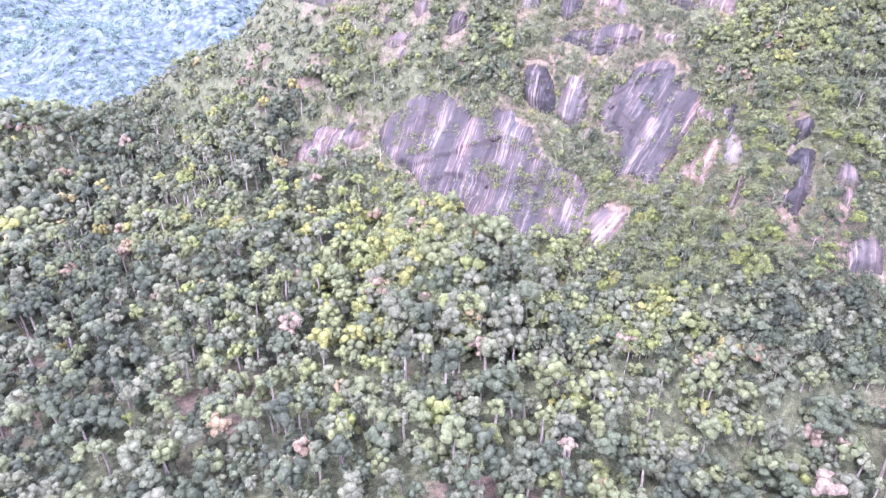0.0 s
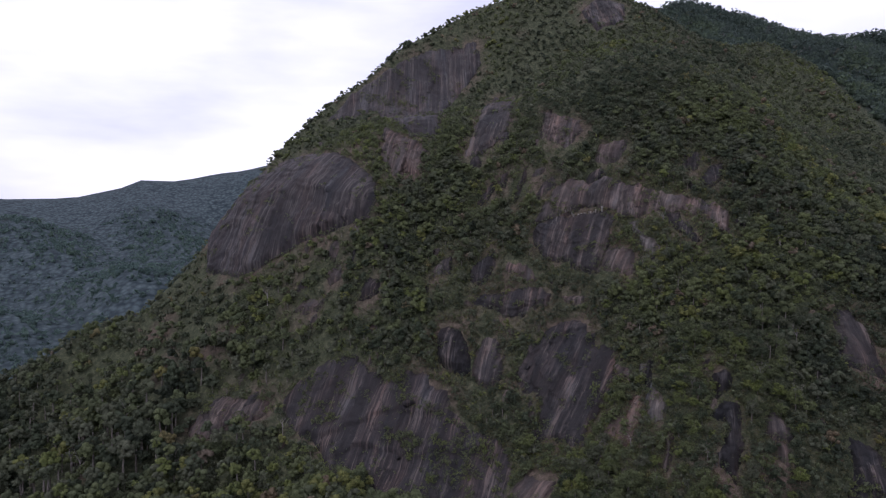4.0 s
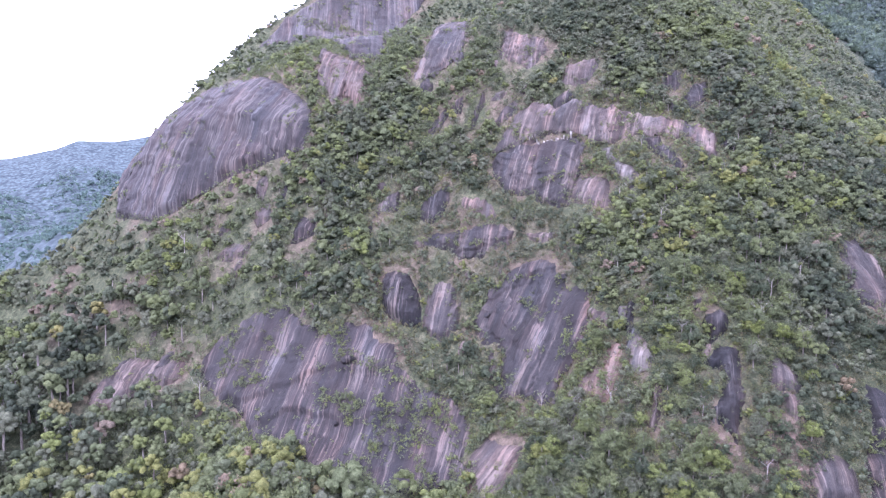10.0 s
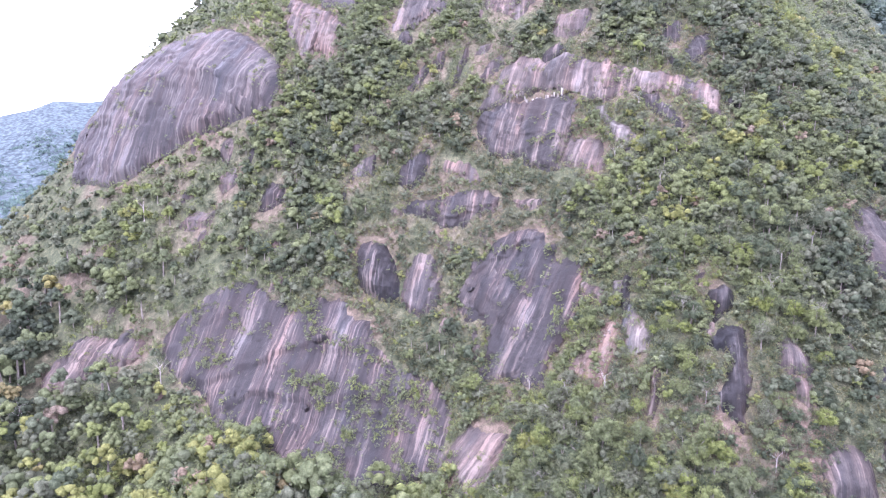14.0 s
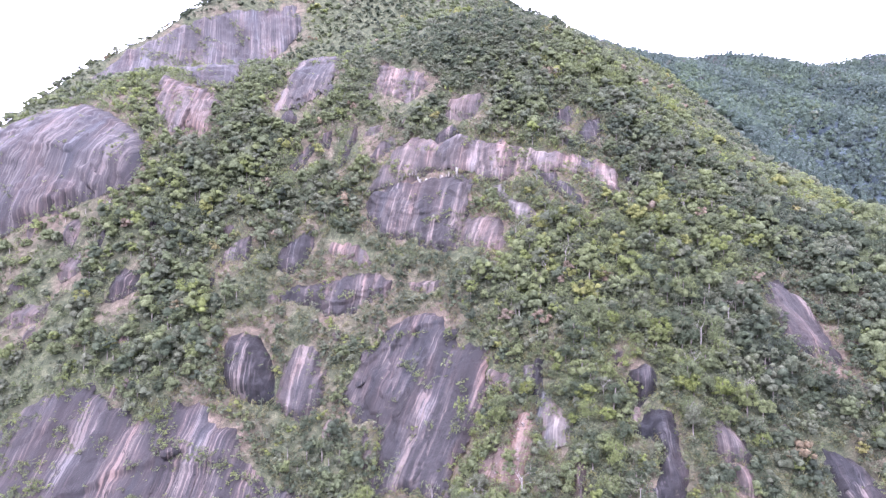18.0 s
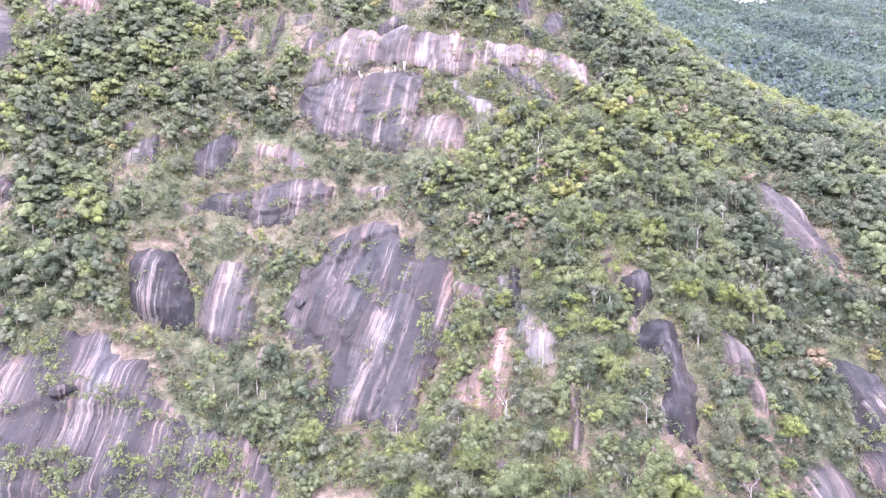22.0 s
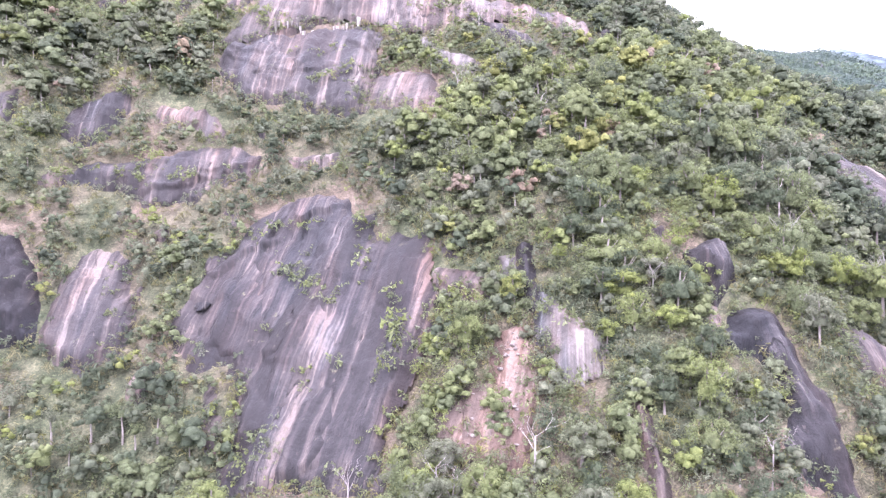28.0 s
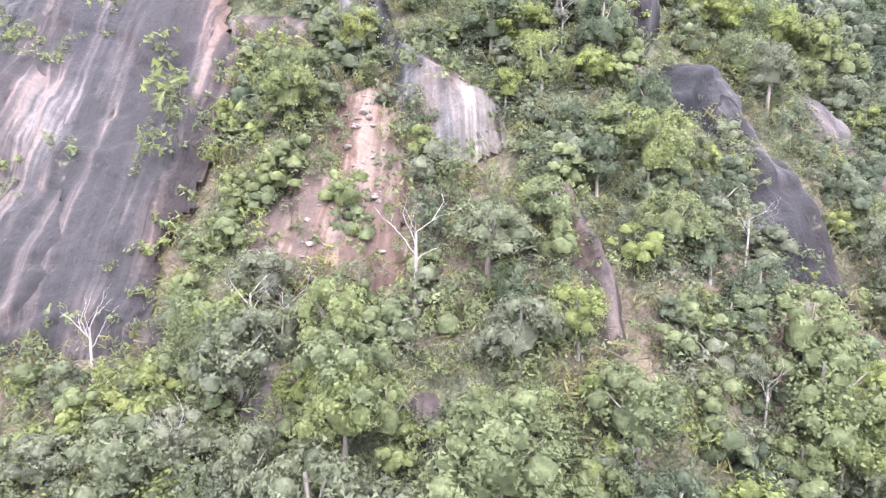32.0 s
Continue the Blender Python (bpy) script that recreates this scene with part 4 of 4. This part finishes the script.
def tube(path, radii, sides=5):
    v, f = [], []
    for (px, py, pz), rad in zip(path, radii):
        for k in range(sides):
            a = 2 * np.pi * k / sides
            v.append((px + rad * np.cos(a), py + rad * np.sin(a), pz))
    for i in range(len(path) - 1):
        for k in range(sides):
            f.append((i * sides + k, i * sides + (k + 1) % sides, (i + 1) * sides + (k + 1) % sides, (i + 1) * sides + k))
    return np.array(v, float), np.array(f)


def scatter(name, label, protos, places, sizes, tall, kinds, mat, turn_seed):
    """One joined body of many plants: protos are unit crowns, set at places with radius sizes and crown height factor tall."""
    r = np.random.default_rng(turn_seed)
    V, F, K, off = [], [], [], 0
    which, turn = r.integers(0, len(protos), len(places)), r.uniform(0, 2 * np.pi, len(places))
    for k, (pv, pf) in enumerate(protos):
        m = which == k
        if not m.any():
            continue
        c, s = np.cos(turn[m]), np.sin(turn[m])
        x = pv[None, :, 0] * c[:, None] - pv[None, :, 1] * s[:, None]
        y = pv[None, :, 0] * s[:, None] + pv[None, :, 1] * c[:, None]
        z = np.repeat(pv[None, :, 2], m.sum(), 0)
        p = np.stack([x * sizes[m][:, None], y * sizes[m][:, None], z * (sizes[m] * tall[m])[:, None]], -1) + places[m][:, None]
        V.append(p.reshape(-1, 3))
        F.append((pf[None] + off + np.arange(m.sum())[:, None, None] * len(pv)).reshape(-1, pf.shape[1]))
        K.append(np.repeat(kinds[m], len(pv)))
        off += m.sum() * len(pv)
    ob = mesh_object(name, np.concatenate(V), np.concatenate(F), mat, attrs={"tree_kind": np.concatenate(K)})
    return tagged(ob, label, "forest", kind="stuff")


def spread(x0, x1, y0, y1, step, seed):
    r = np.random.default_rng(seed)
    x, y = np.meshgrid(np.arange(x0, x1, step), np.arange(y0, y1, step * 0.82), indexing="ij")
    x, y = (x + r.uniform(-0.5, 0.5, x.shape) * step).ravel(), (y + r.uniform(-0.5, 0.5, y.shape) * step).ravel()
    return x, y, r


def kind_of(x, y, r):
    k = np.clip(0.45 + r.normal(0, 0.21, len(x)) * np.clip(1 - (y - 235) / 120, 0.6, 1) + 0.55 * fbm(x / 34, y / 34, 3, 31) - 0.07 * np.clip((160 - y) / 40 + np.clip((-70 - x) / 40, 0, 0.8), 0, 1), 0.0, 0.93)
    k = np.clip(k + 0.24 * np.exp(-((x + 58) ** 2 + (y - 172) ** 2) / 40**2), 0, 0.93)
    k = np.clip(k + 0.22 * np.exp(-(((x + 84) / 36) ** 2) - ((y - 190) / 24) ** 2), 0, 0.93)
    k = np.where(r.uniform(0, 1, len(x)) < 0.022, r.uniform(0.96, 1.0, len(x)), k)
    return k


NEAR_X, NEAR_Y = (12, 88), (136, 184)
far_protos = [crown_cloud(5, 15, 0.12, 100 + k, mass=1, core=0) for k in range(7)]
mid_protos = [crown_cloud(7, 84, 0.09, 200 + k, mass=1, fill=0.82) for k in range(8)] + [crown_cloud(10, 170, 0.10, 210 + k, 0.55) for k in range(2)]
big_protos = [crown_cloud(13, 104, 0.066, 250 + k, mass=1, fill=0.94) for k in range(8)]
fine_protos = [crown_cloud(10, 160, 0.075, 230 + k, 0.5, mass=1, fill=0.78) for k in range(7)] + [crown_cloud(12, 336, 0.075, 240 + k, 0.5) for k in range(2)]
fine_shrubs = [crown_cloud(4, 40, 0.13, 320 + k, 0.45, mass=1, fill=0.66, core=0) for k in range(4)] + [crown_cloud(7, 56, 0.26, 330 + k, 0.16, core=0) for k in range(2)]
foot_protos = [crown_cloud(10, 50, 0.085, 270 + k, mass=1, fill=0.9) for k in range(6)]
shrub_protos = [crown_cloud(3, 30, 0.22, 300 + k, 0.45, core=0) for k in range(4)] + [crown_cloud(5, 35, 0.30, 310 + k, 0.2, core=0) for k in range(2)]
bush_protos = [crown_cloud(7, 112, 0.17, 350 + k, 0.18, core=0) for k in range(3)] + [crown_cloud(6, 138, 0.11, 360 + k, 0.42, core=0) for k in range(4)]
tuft_protos = [crown_cloud(3, 15, 0.55, 380 + k, 0.07, core=0) for k in range(4)]


def in_zone(x, y, zone):
    return (x > zone[0]) & (x < zone[1]) & (y > zone[2]) & (y < zone[3])


CLOSE = (-62, 172, 118, 302)
NEAR = (*NEAR_X, *NEAR_Y)
MIDDLE = (-22, 122, 140, 238)


# rocks with tall plants left out on the camera's side, so they stay in view
OPEN_ROCKS = [ring for title, _, ring in ROCKS if title in ("whale_rock", "ramp_rock", "pale_tongue", "round_boulder", "earth_scar", "pillar_slab", "dark_cleft", "mid_cliff", "bulging_boulder", "boulder_apron", "hanging_wall", "blue_black_slab", "tilted_slab", "east_block", "east_slab", "east_wall", "gully_streak", "gully_streak_low", "gully_rib", "gully_shelf", "lone_slab", "upper_ramp", "perched_dark", "ledge_wedge", "white_spur", "scree_slab",
                                                                 "mid_cliff_east", "crown_ledge", "pink_apron", "shelf_slab", "shelf_block", "twin_block", "twin_block_east", "raked_slab", "overhang_block", "broken_ledge", "small_block", "boulder_foot", "west_apron")]


def shown_gap(x, y, reach=(3, 6)):
    """Clearance of a place from the open rocks, also for the ground just below them."""
    best = np.full(x.shape, 1e9)
    for ring in OPEN_ROCKS:
        for o in reach:
            d, inside = polygon_distance(x, y + o, ring)
            best = np.minimum(best, np.where(inside, -d, d - 0.6))
    return best


def plant(zone, step, seed, skip=()):
    """Tree places in a stretch of the plan: x, y, z, crown radius, stem."""
    x, y, r = spread(*zone, step, seed)
    gapx = rock_gap(x, y)
    low = np.clip((195 - y) / 50, 0, 1) * np.clip((15 - x) / 35, 0, 1) + np.clip((130 - y) / 40, 0, 1)
    low = np.clip(low + np.clip((-75 - x) / 40, 0, 1) * np.clip((262 - y) / 30, 0, 1), 0, 0.9)
    out, inside = polygon_distance(x, y, RIDGE + [(400, -900), (-900, -900)], edges=len(RIDGE) - 1)
    hidden = ~inside & (out > 30)
    bare = np.clip(1 - gapx / 4, 0, 1) * 0.45 + np.clip(2.4 * fbm(x / 26, y / 26, 3, 51) - 0.75, 0, 0.35)
    bare = bare * np.clip((x + 75) / 30, 0.1, 1)
    keep = (gapx > 0.8) & (rock_gap(x, y + 2.4) > 0.3) & (shown_gap(x, y) > 0.7) & (r.uniform(0, 1, len(x)) > bare) & ~hidden & (r.uniform(0, 1, len(x)) > 0.25 * low)
    for zone_out in skip:
        keep &= ~in_zone(x, y, zone_out)
    x, y, low, gapx = x[keep], y[keep], low[keep], gapx[keep]
    grow = np.clip(0.62 + gapx / 22, 0, 1)
    radius = (2.3 + 1.5 * low) * grow * r.uniform(0.5, 1.4, len(x)) * 1.33 / 1.4 * np.clip(1 - (y - 265) / 130, 0.7, 1)
    stem = (1.6 + 4.2 * low) * np.clip(1 - (y - 250) / 60, 0.25, 1) * grow * r.uniform(0.1, 2.1, len(x)) ** 1.1
    return x, y, ground_height(x, y), radius, stem, kind_of(x, y, r)


def forest(label, protos, zone, step, seed, skip, fat=1.0):
    x, y, z, radius, stem, kinds = plant(zone, step, seed, skip)
    scatter("forest_canopy", label, protos, np.stack([x, y, z + stem - 0.3 * radius], -1), radius * fat, np.full(len(x), 1.0), kinds, LEAF, seed)
    pick = (np.random.default_rng(seed).uniform(0, 1, len(x)) < 0.45) & (y < 330)
    scatter("tree_trunks", "pale grey tree trunks between the crowns", [(stem_v, stem_f)], np.stack([x, y, z - 0.3], -1)[pick], (stem + 0.5 * radius)[pick], np.ones(pick.sum()), kinds[pick], BARK, seed + 1)


stem_v, stem_f = tube([(0, 0, -0.2), (0.03, 0.02, 0.5), (0, 0.05, 1.0)], [0.045, 0.035, 0.02], 4)
WEST, FOOT = (-215, -62, 118, 268), (-190, 110, 30, 118)
forest("mixed green forest canopy on the slope", mid_protos, CLOSE, 2.5, 21, [NEAR, MIDDLE], 1.25)
forest("leafy trees and tall scrub above the near slope", fine_protos, MIDDLE, 2.9, 26, [NEAR], 1.15)
forest("tall broad-crowned forest at the foot of the slabs", big_protos, WEST, 4.1, 24, [], 0.98)
forest("tall broad-crowned forest below the mountain", foot_protos, FOOT, 4.1, 25, [], 0.98)
forest("dense green forest canopy further off", far_protos, (-330, 235, 25, 500), 3.7, 22, [CLOSE, WEST, FOOT], 1.2)


# shrubs and low growth
def shrubs(label, protos, zone, step, seed, skip, lo, hi, share):
    x, y, r = spread(*zone, step, seed)
    g = rock_gap(x, y)
    keep = (g > 0.1) & (rock_gap(x, y + 0.9) > -0.2) & (shown_gap(x, y, (1.2, 2.4)) > -0.3) & (r.uniform(0, 1, len(x)) < share)
    for zone_out in skip:
        keep &= ~in_zone(x, y, zone_out)
    x, y = x[keep], y[keep]
    s = r.uniform(lo, hi, len(x))
    scatter("undergrowth", label, protos, np.stack([x, y, ground_height(x, y) - 0.25 * s], -1), s, np.full(len(x), 1.0), kind_of(x, y, r) * 0.8 + 0.12, LEAF, seed)


shrubs("low shrubs and bushes between rocks and trees", shrub_protos, (-120, 150, 125, 315), 2.35, 31, [MIDDLE], 0.9, 2.4, 0.85)
shrubs("fine-leaved shrubs and grass between rocks and trees", fine_shrubs, MIDDLE, 1.75, 34, [NEAR], 0.8, 2.2, 0.95)
shrubs("dense leafy bushes and creepers on the near slope", bush_protos, NEAR, 1.3, 32, [], 0.7, 1.7, 0.97)
shrubs("tall leafy bushes among the near trees", fine_protos, NEAR, 2.4, 37, [], 1.0, 2.2, 0.85)
xf, yf, rf = spread(-150, 130, 140, 340, 1.25, 35)
gf = rock_gap(xf, yf)
kf = (gf > -0.7) & (gf < 0.9) & (rf.uniform(0, 1, len(xf)) < 0.75) & (yf < 320)
xf, yf = xf[kf], yf[kf]
sf = rf.uniform(0.45, 1.15, len(xf))
scatter("undergrowth", "fringe of low shrubs and grass along the rock edges", shrub_protos, np.stack([xf, yf, ground_height(xf, yf) + 0.1], -1), sf, np.full(len(xf), 1.0), kind_of(xf, yf, rf) * 0.7 + 0.2, LEAF, 36)
# dry grass round the bare rock
xg, yg, rg = spread(-40, 124, 138, 262, 1.15, 39)
gg = rock_gap(xg, yg)
kg = (gg > 0.2) & (gg < 7) & (rg.uniform(0, 1, len(xg)) < 0.95 - 0.09 * gg)
xg, yg = xg[kg], yg[kg]
sg = rg.uniform(0.5, 1.15, len(xg))
scatter("dry_grass", "tufts of dry tan grass round the bare rock", tuft_protos, np.stack([xg, yg, ground_height(xg, yg) - 0.3 * sg], -1), sg, np.full(len(xg), 1.0), kind_of(xg, yg, rg) * 0.6 + 0.3, DRY_GRASS, 40)
perches = np.concatenate(PERCHES)
perch = perches[:, :3]
pr = np.random.default_rng(8)
ps = perches[:, 3] * pr.uniform(0.6, 1.3, len(perch))
scatter("undergrowth", "small bushes and tufts rooted in cracks of the rock", shrub_protos, perch - (0, 0, 0.2), ps, np.full(len(perch), 1.0), pr.uniform(0.45, 0.9, len(perch)), LEAF, 33)

# the next hillside
x4, y4, r4 = spread(150, 800, 200, 760, 6.0, 13)
d4 = distance_share(x4, y4)
k4 = d4 > 0.05
x4, y4, d4 = x4[k4], y4[k4], d4[k4]
s4 = r4.uniform(4.4, 7.0, len(x4))
hill_protos = [crown_cloud(4, 16, 0.26, 400 + k) for k in range(6)]
scatter("hillside_forest", "haze-tinted blue-green forest on the next hillside", hill_protos, np.stack([x4, y4, ground_height(x4, y4) - 0.15 * s4], -1), s4, np.full(len(x4), 0.95), kind_of(x4, y4, r4), LEAF_HILL_HAZED, 6)


# the valley and the hills round it, where they show beside the mountain
for near_r, far_r, gap_v, size_v, seed_v in ((380, 1250, 9.5, 6.2, 41), (1250, 2500, 22, 13, 43)):
    rv = np.random.default_rng(seed_v)
    count = int(np.radians(62) / 2 * (far_r**2 - near_r**2) / gap_v**2)
    rr, aa = np.sqrt(rv.uniform(near_r**2, far_r**2, count)), np.radians(rv.uniform(-66, -4, count))
    xv, yv = rr * np.sin(aa), rr * np.cos(aa)
    dv = distance_share(xv, yv)
    kv = dv > 0.12
    xv, yv, dv = xv[kv], yv[kv], dv[kv]
    scatter("valley_forest", "haze-tinted blue-green forest in the valley and on far hills", [crown_cloud(4, 8, 0.28, 420 + k) for k in range(6)], np.stack([xv, yv, ground_height(xv, yv) - 0.5 * size_v], -1),
            size_v * rv.uniform(0.7, 1.3, len(xv)), np.full(len(xv), 0.8), kind_of(xv, yv, rv), LEAF_VALLEY_HAZED, seed_v)


# the nearest trees, one by one
def part(name, v, f, mat, parent, label="", smooth=True):
    ob = mesh_object(name, v, f, mat, parent=parent, smooth=smooth)
    return tagged(ob, label) if label else ob


def tree_model(k):
    r = np.random.default_rng(900 + k)
    root = new("tree")
    h = r.uniform(0.7, 1.2)
    lean = r.normal(0, 0.12, 2)
    cv, cf = crown_cloud(18, 1620, 0.047, 500 + k, 0.45, mass=1 if k % 4 else 0, fill=0.6)
    cv = cv + (lean[0], lean[1], h - 0.75)
    tv, tf = tube([(0, 0, -0.3), (lean[0] * 0.2, lean[1] * 0.3, h * 0.5), (lean[0], lean[1], h + 0.45)], [0.075, 0.055, 0.03], 6)
    part("trunk", tv, tf, BARK, root)
    for j in range(3):
        a = r.uniform(0, 6.28)
        s = np.array([lean[0] * 0.5, lean[1] * 0.5, h * r.uniform(0.6, 0.95)])
        bv, bf = tube([s, s + (0.3 * np.cos(a), 0.3 * np.sin(a), 0.2), s + (0.55 * np.cos(a), 0.55 * np.sin(a), 0.5)], [0.035, 0.025, 0.012], 4)
        part("limb", bv, bf, BARK, root)
    part("crown", cv, cf, LEAF_NEAR, root)
    return root


models = [tree_model(k) for k in range(8)]
lx, ly, lz, lr, lstem, _ = plant(NEAR, 3.15, 23)
r5 = np.random.default_rng(3)
first = [True] * len(models)
for px, py, pz, pr, ph in zip(lx, ly, lz, lr, lstem):
    k = int(r5.integers(0, len(models)))
    m = pose(px, py, pz, 0, 0, float(r5.uniform(0, 360)))
    if first[k]:
        ob, first[k] = models[k], False
        ob.matrix_basis = m
    else:
        ob = copy_thing(models[k], m)
    pr *= 1.22
    ob.scale = (pr, pr, pr * float(r5.uniform(0.8, 1.4)))
    tagged(ob, "broad-leaved green tree on the steep slope", "tree", "trees on the near slope")


# ---- small things: bare trees, lime drips, rubble, perched blocks ----
def branch(v, f, start, way, length, rad, depth, r):
    """A bare branch that forks; adds to the lists v and f."""
    steps = 4
    pts, p, w = [np.array(start, float)], np.array(start, float), np.array(way, float)
    for _ in range(steps):
        w = w + r.normal(0, 0.16, 3)
        w /= np.linalg.norm(w)
        p = p + w * length / steps
        pts.append(p.copy())
    tv, tf = tube(pts, np.linspace(rad, rad * 0.55, steps + 1), 5)
    off = sum(len(a) for a in v)
    v.append(tv)
    f.append(tf + off)
    if depth:
        for k in range(2 if depth > 1 else 3):
            a = r.uniform(0, 6.28)
            side = w + 0.75 * np.array([np.cos(a), np.sin(a), r.uniform(-0.1, 0.5)])
            branch(v, f, pts[-1] if k else pts[2], side / np.linalg.norm(side), length * 0.62, rad * 0.5, depth - 1, r)


def dead_tree(x, y, tall, seed):
    r = np.random.default_rng(seed)
    root = new("dead_tree")
    z = float(ground_height(np.array([x]), np.array([y]))[0])
    root.location = (x, y, z)
    v, f = tube([(0, 0, -0.6), (0.05, 0, tall * 0.3), (0.1, 0.05, tall * 0.55)], [tall * 0.018, tall * 0.014, tall * 0.010], 7)
    part("trunk", v, f, DEAD, root)
    for k in range(5):
        a = k * 1.3 + r.uniform(0, 0.8)
        bv, bf = [], []
        branch(bv, bf, (0.05 + 0.01 * k, 0.03, tall * (0.3 + 0.06 * k)), (0.7 * np.cos(a), 0.7 * np.sin(a), 0.75), tall * 0.30, tall * 0.006, 2, r)
        part("limb", np.concatenate(bv), np.concatenate(bf), DEAD, root)
    return tagged(root, "leafless bleached white tree among green crowns", "tree", "dead trees")


for k, (x, y, tall) in enumerate([(26.4, 172.2, 5.0), (42.2, 162.8, 7.5), (28.5, 164.4, 4.5), (54.8, 147.7, 4.5), (34, 167.7, 5.5), (61.7, 169.4, 5.5),
                                  (-171.8, 228.5, 13), (-154.5, 232.1, 12), (-139.7, 241.1, 12), (96, 178, 7), (-5, 246, 7), (90, 163, 6), (60, 200, 7), (-120, 205, 12), (-60, 260, 8)]):
    dead_tree(x, y, tall, 60 + k)
r7 = np.random.default_rng(71)
for x0, x1, y0, y1, lo, hi, count in ((-190, -75, 150, 262, 8, 13, 12), (12, 100, 138, 205, 4.5, 8, 12), (-20, 110, 205, 262, 4, 7, 8)):
    while count:
        x, y = float(r7.uniform(x0, x1)), float(r7.uniform(y0, y1))
        if rock_gap(np.array([x]), np.array([y]))[0] > 1.5 and shown_gap(np.array([x]), np.array([y]))[0] > 0.5:
            dead_tree(x, y, float(r7.uniform(lo, hi)), 100 + count)
            count -= 1


def stone(name, at, size, mat, parent, seed, label=""):
    """An angular block: a cut and jittered body with worn corners."""
    r = np.random.default_rng(seed)
    bm = bmesh.new()
    bmesh.ops.create_icosphere(bm, subdivisions=2, radius=1.0)
    for _ in range(7):
        cut = Vector(r.normal(0, 1, 3)).normalized()
        for v in bm.verts:
            over = v.co.dot(cut) - r.uniform(0.62, 0.64)
            if over > 0:
                v.co -= cut * over
    for v in bm.verts:
        v.co += Vector(r.normal(0, 0.025, 3))
        v.co.x, v.co.y, v.co.z = v.co.x * size[0], v.co.y * size[1], v.co.z * size[2]
    me = bpy.data.meshes.new(name)
    layer = bm.loops.layers.uv.new("fall_line")
    for face in bm.faces:
        face.smooth = False
        for loop in face.loops:
            loop[layer].uv = (loop.vert.co.x * 2 + seed, loop.vert.co.z * 2)
    bm.to_mesh(me)
    bm.free()
    me.materials.append(mat)
    ob = new(name, me)
    ob.location = at
    ob.rotation_euler = (0, 0, float(r.uniform(0, 6.28)))
    ob.parent = parent
    return tagged(ob, label, "boulder") if label else ob


def on_rock(title, x, y):
    """The surface point of a rock body nearest in plan."""
    _, p, d, n = SURFACE[title]
    k = np.argmin((p[..., 0] - x) ** 2 + (p[..., 1] - y) ** 2)
    return p.reshape(-1, 3)[k], n


# rubble in the earth scars
r6 = np.random.default_rng(44)
for title, count in (("earth_scar", 46), ("earth_scar_west", 12)):
    ob, p, d, n = SURFACE[title]
    spots = p[d > 0.25]
    for k in range(count):
        s = float(r6.uniform(0.1, 0.2) + 0.28 * r6.uniform() ** 3)
        stone("stone", spots[r6.integers(0, len(spots))] + n * s * 0.2, (s, s * float(r6.uniform(0.5, 0.9)), s * float(r6.uniform(0.4, 0.8))), RUBBLE, ob, 300 + k)

# pale lime drips under the lip of the crown ledge
wall = SURFACE["crown_ledge"][0]
for k in range(17):
    t = (k + float(r6.uniform(-0.4, 0.4))) / 16
    at, n = on_rock("crown_ledge", 29.5 + 17.5 * t, 251.6 - 4.2 * t)
    long = float(0.8 + 3.2 * r6.uniform() ** 1.6)
    v, f = tube([(0, 0, -long), (0, 0.05, -long * 0.5), (0, 0.1, 0.4)], [0.06, 0.18 + 0.04 * long, 0.26 + 0.07 * long], 6)
    ob = mesh_object("lime_drip", v + np.array([at[0], at[1] - 1.3, at[2] + 0.2 + float(r6.uniform(0, 0.6))]), f, LIME, parent=wall, uv=v[:, [0, 2]] + k)
    tagged(ob, "white lime drip")

# blocks that sit on the slabs
for title, x, y, size in (("great_slab", -28.9, 202, (2.6, 2.0, 1.7)), ("great_slab", -31, 189, (1.2, 1.0, 0.9)), ("pillar_slab", 14, 205, (1.3, 1.0, 0.9)), ("mid_cliff", 2, 224, (1.4, 1.1, 1.0))):
    at, n = on_rock(title, x, y)
    stone("boulder", at + n * size[2] * 0.35, size, ROCK["dark"], None, int(x * 7) % 90 + 90, "dark rounded granite block lodged on a rock slab")
at, n = on_rock("whale_rock", 63.8, 152.4)
stone("boulder", at + n * 0.3, (0.5, 0.5, 1.1), ROCK["pale"], None, 17, "white broken rock at the foot of the dark rock")
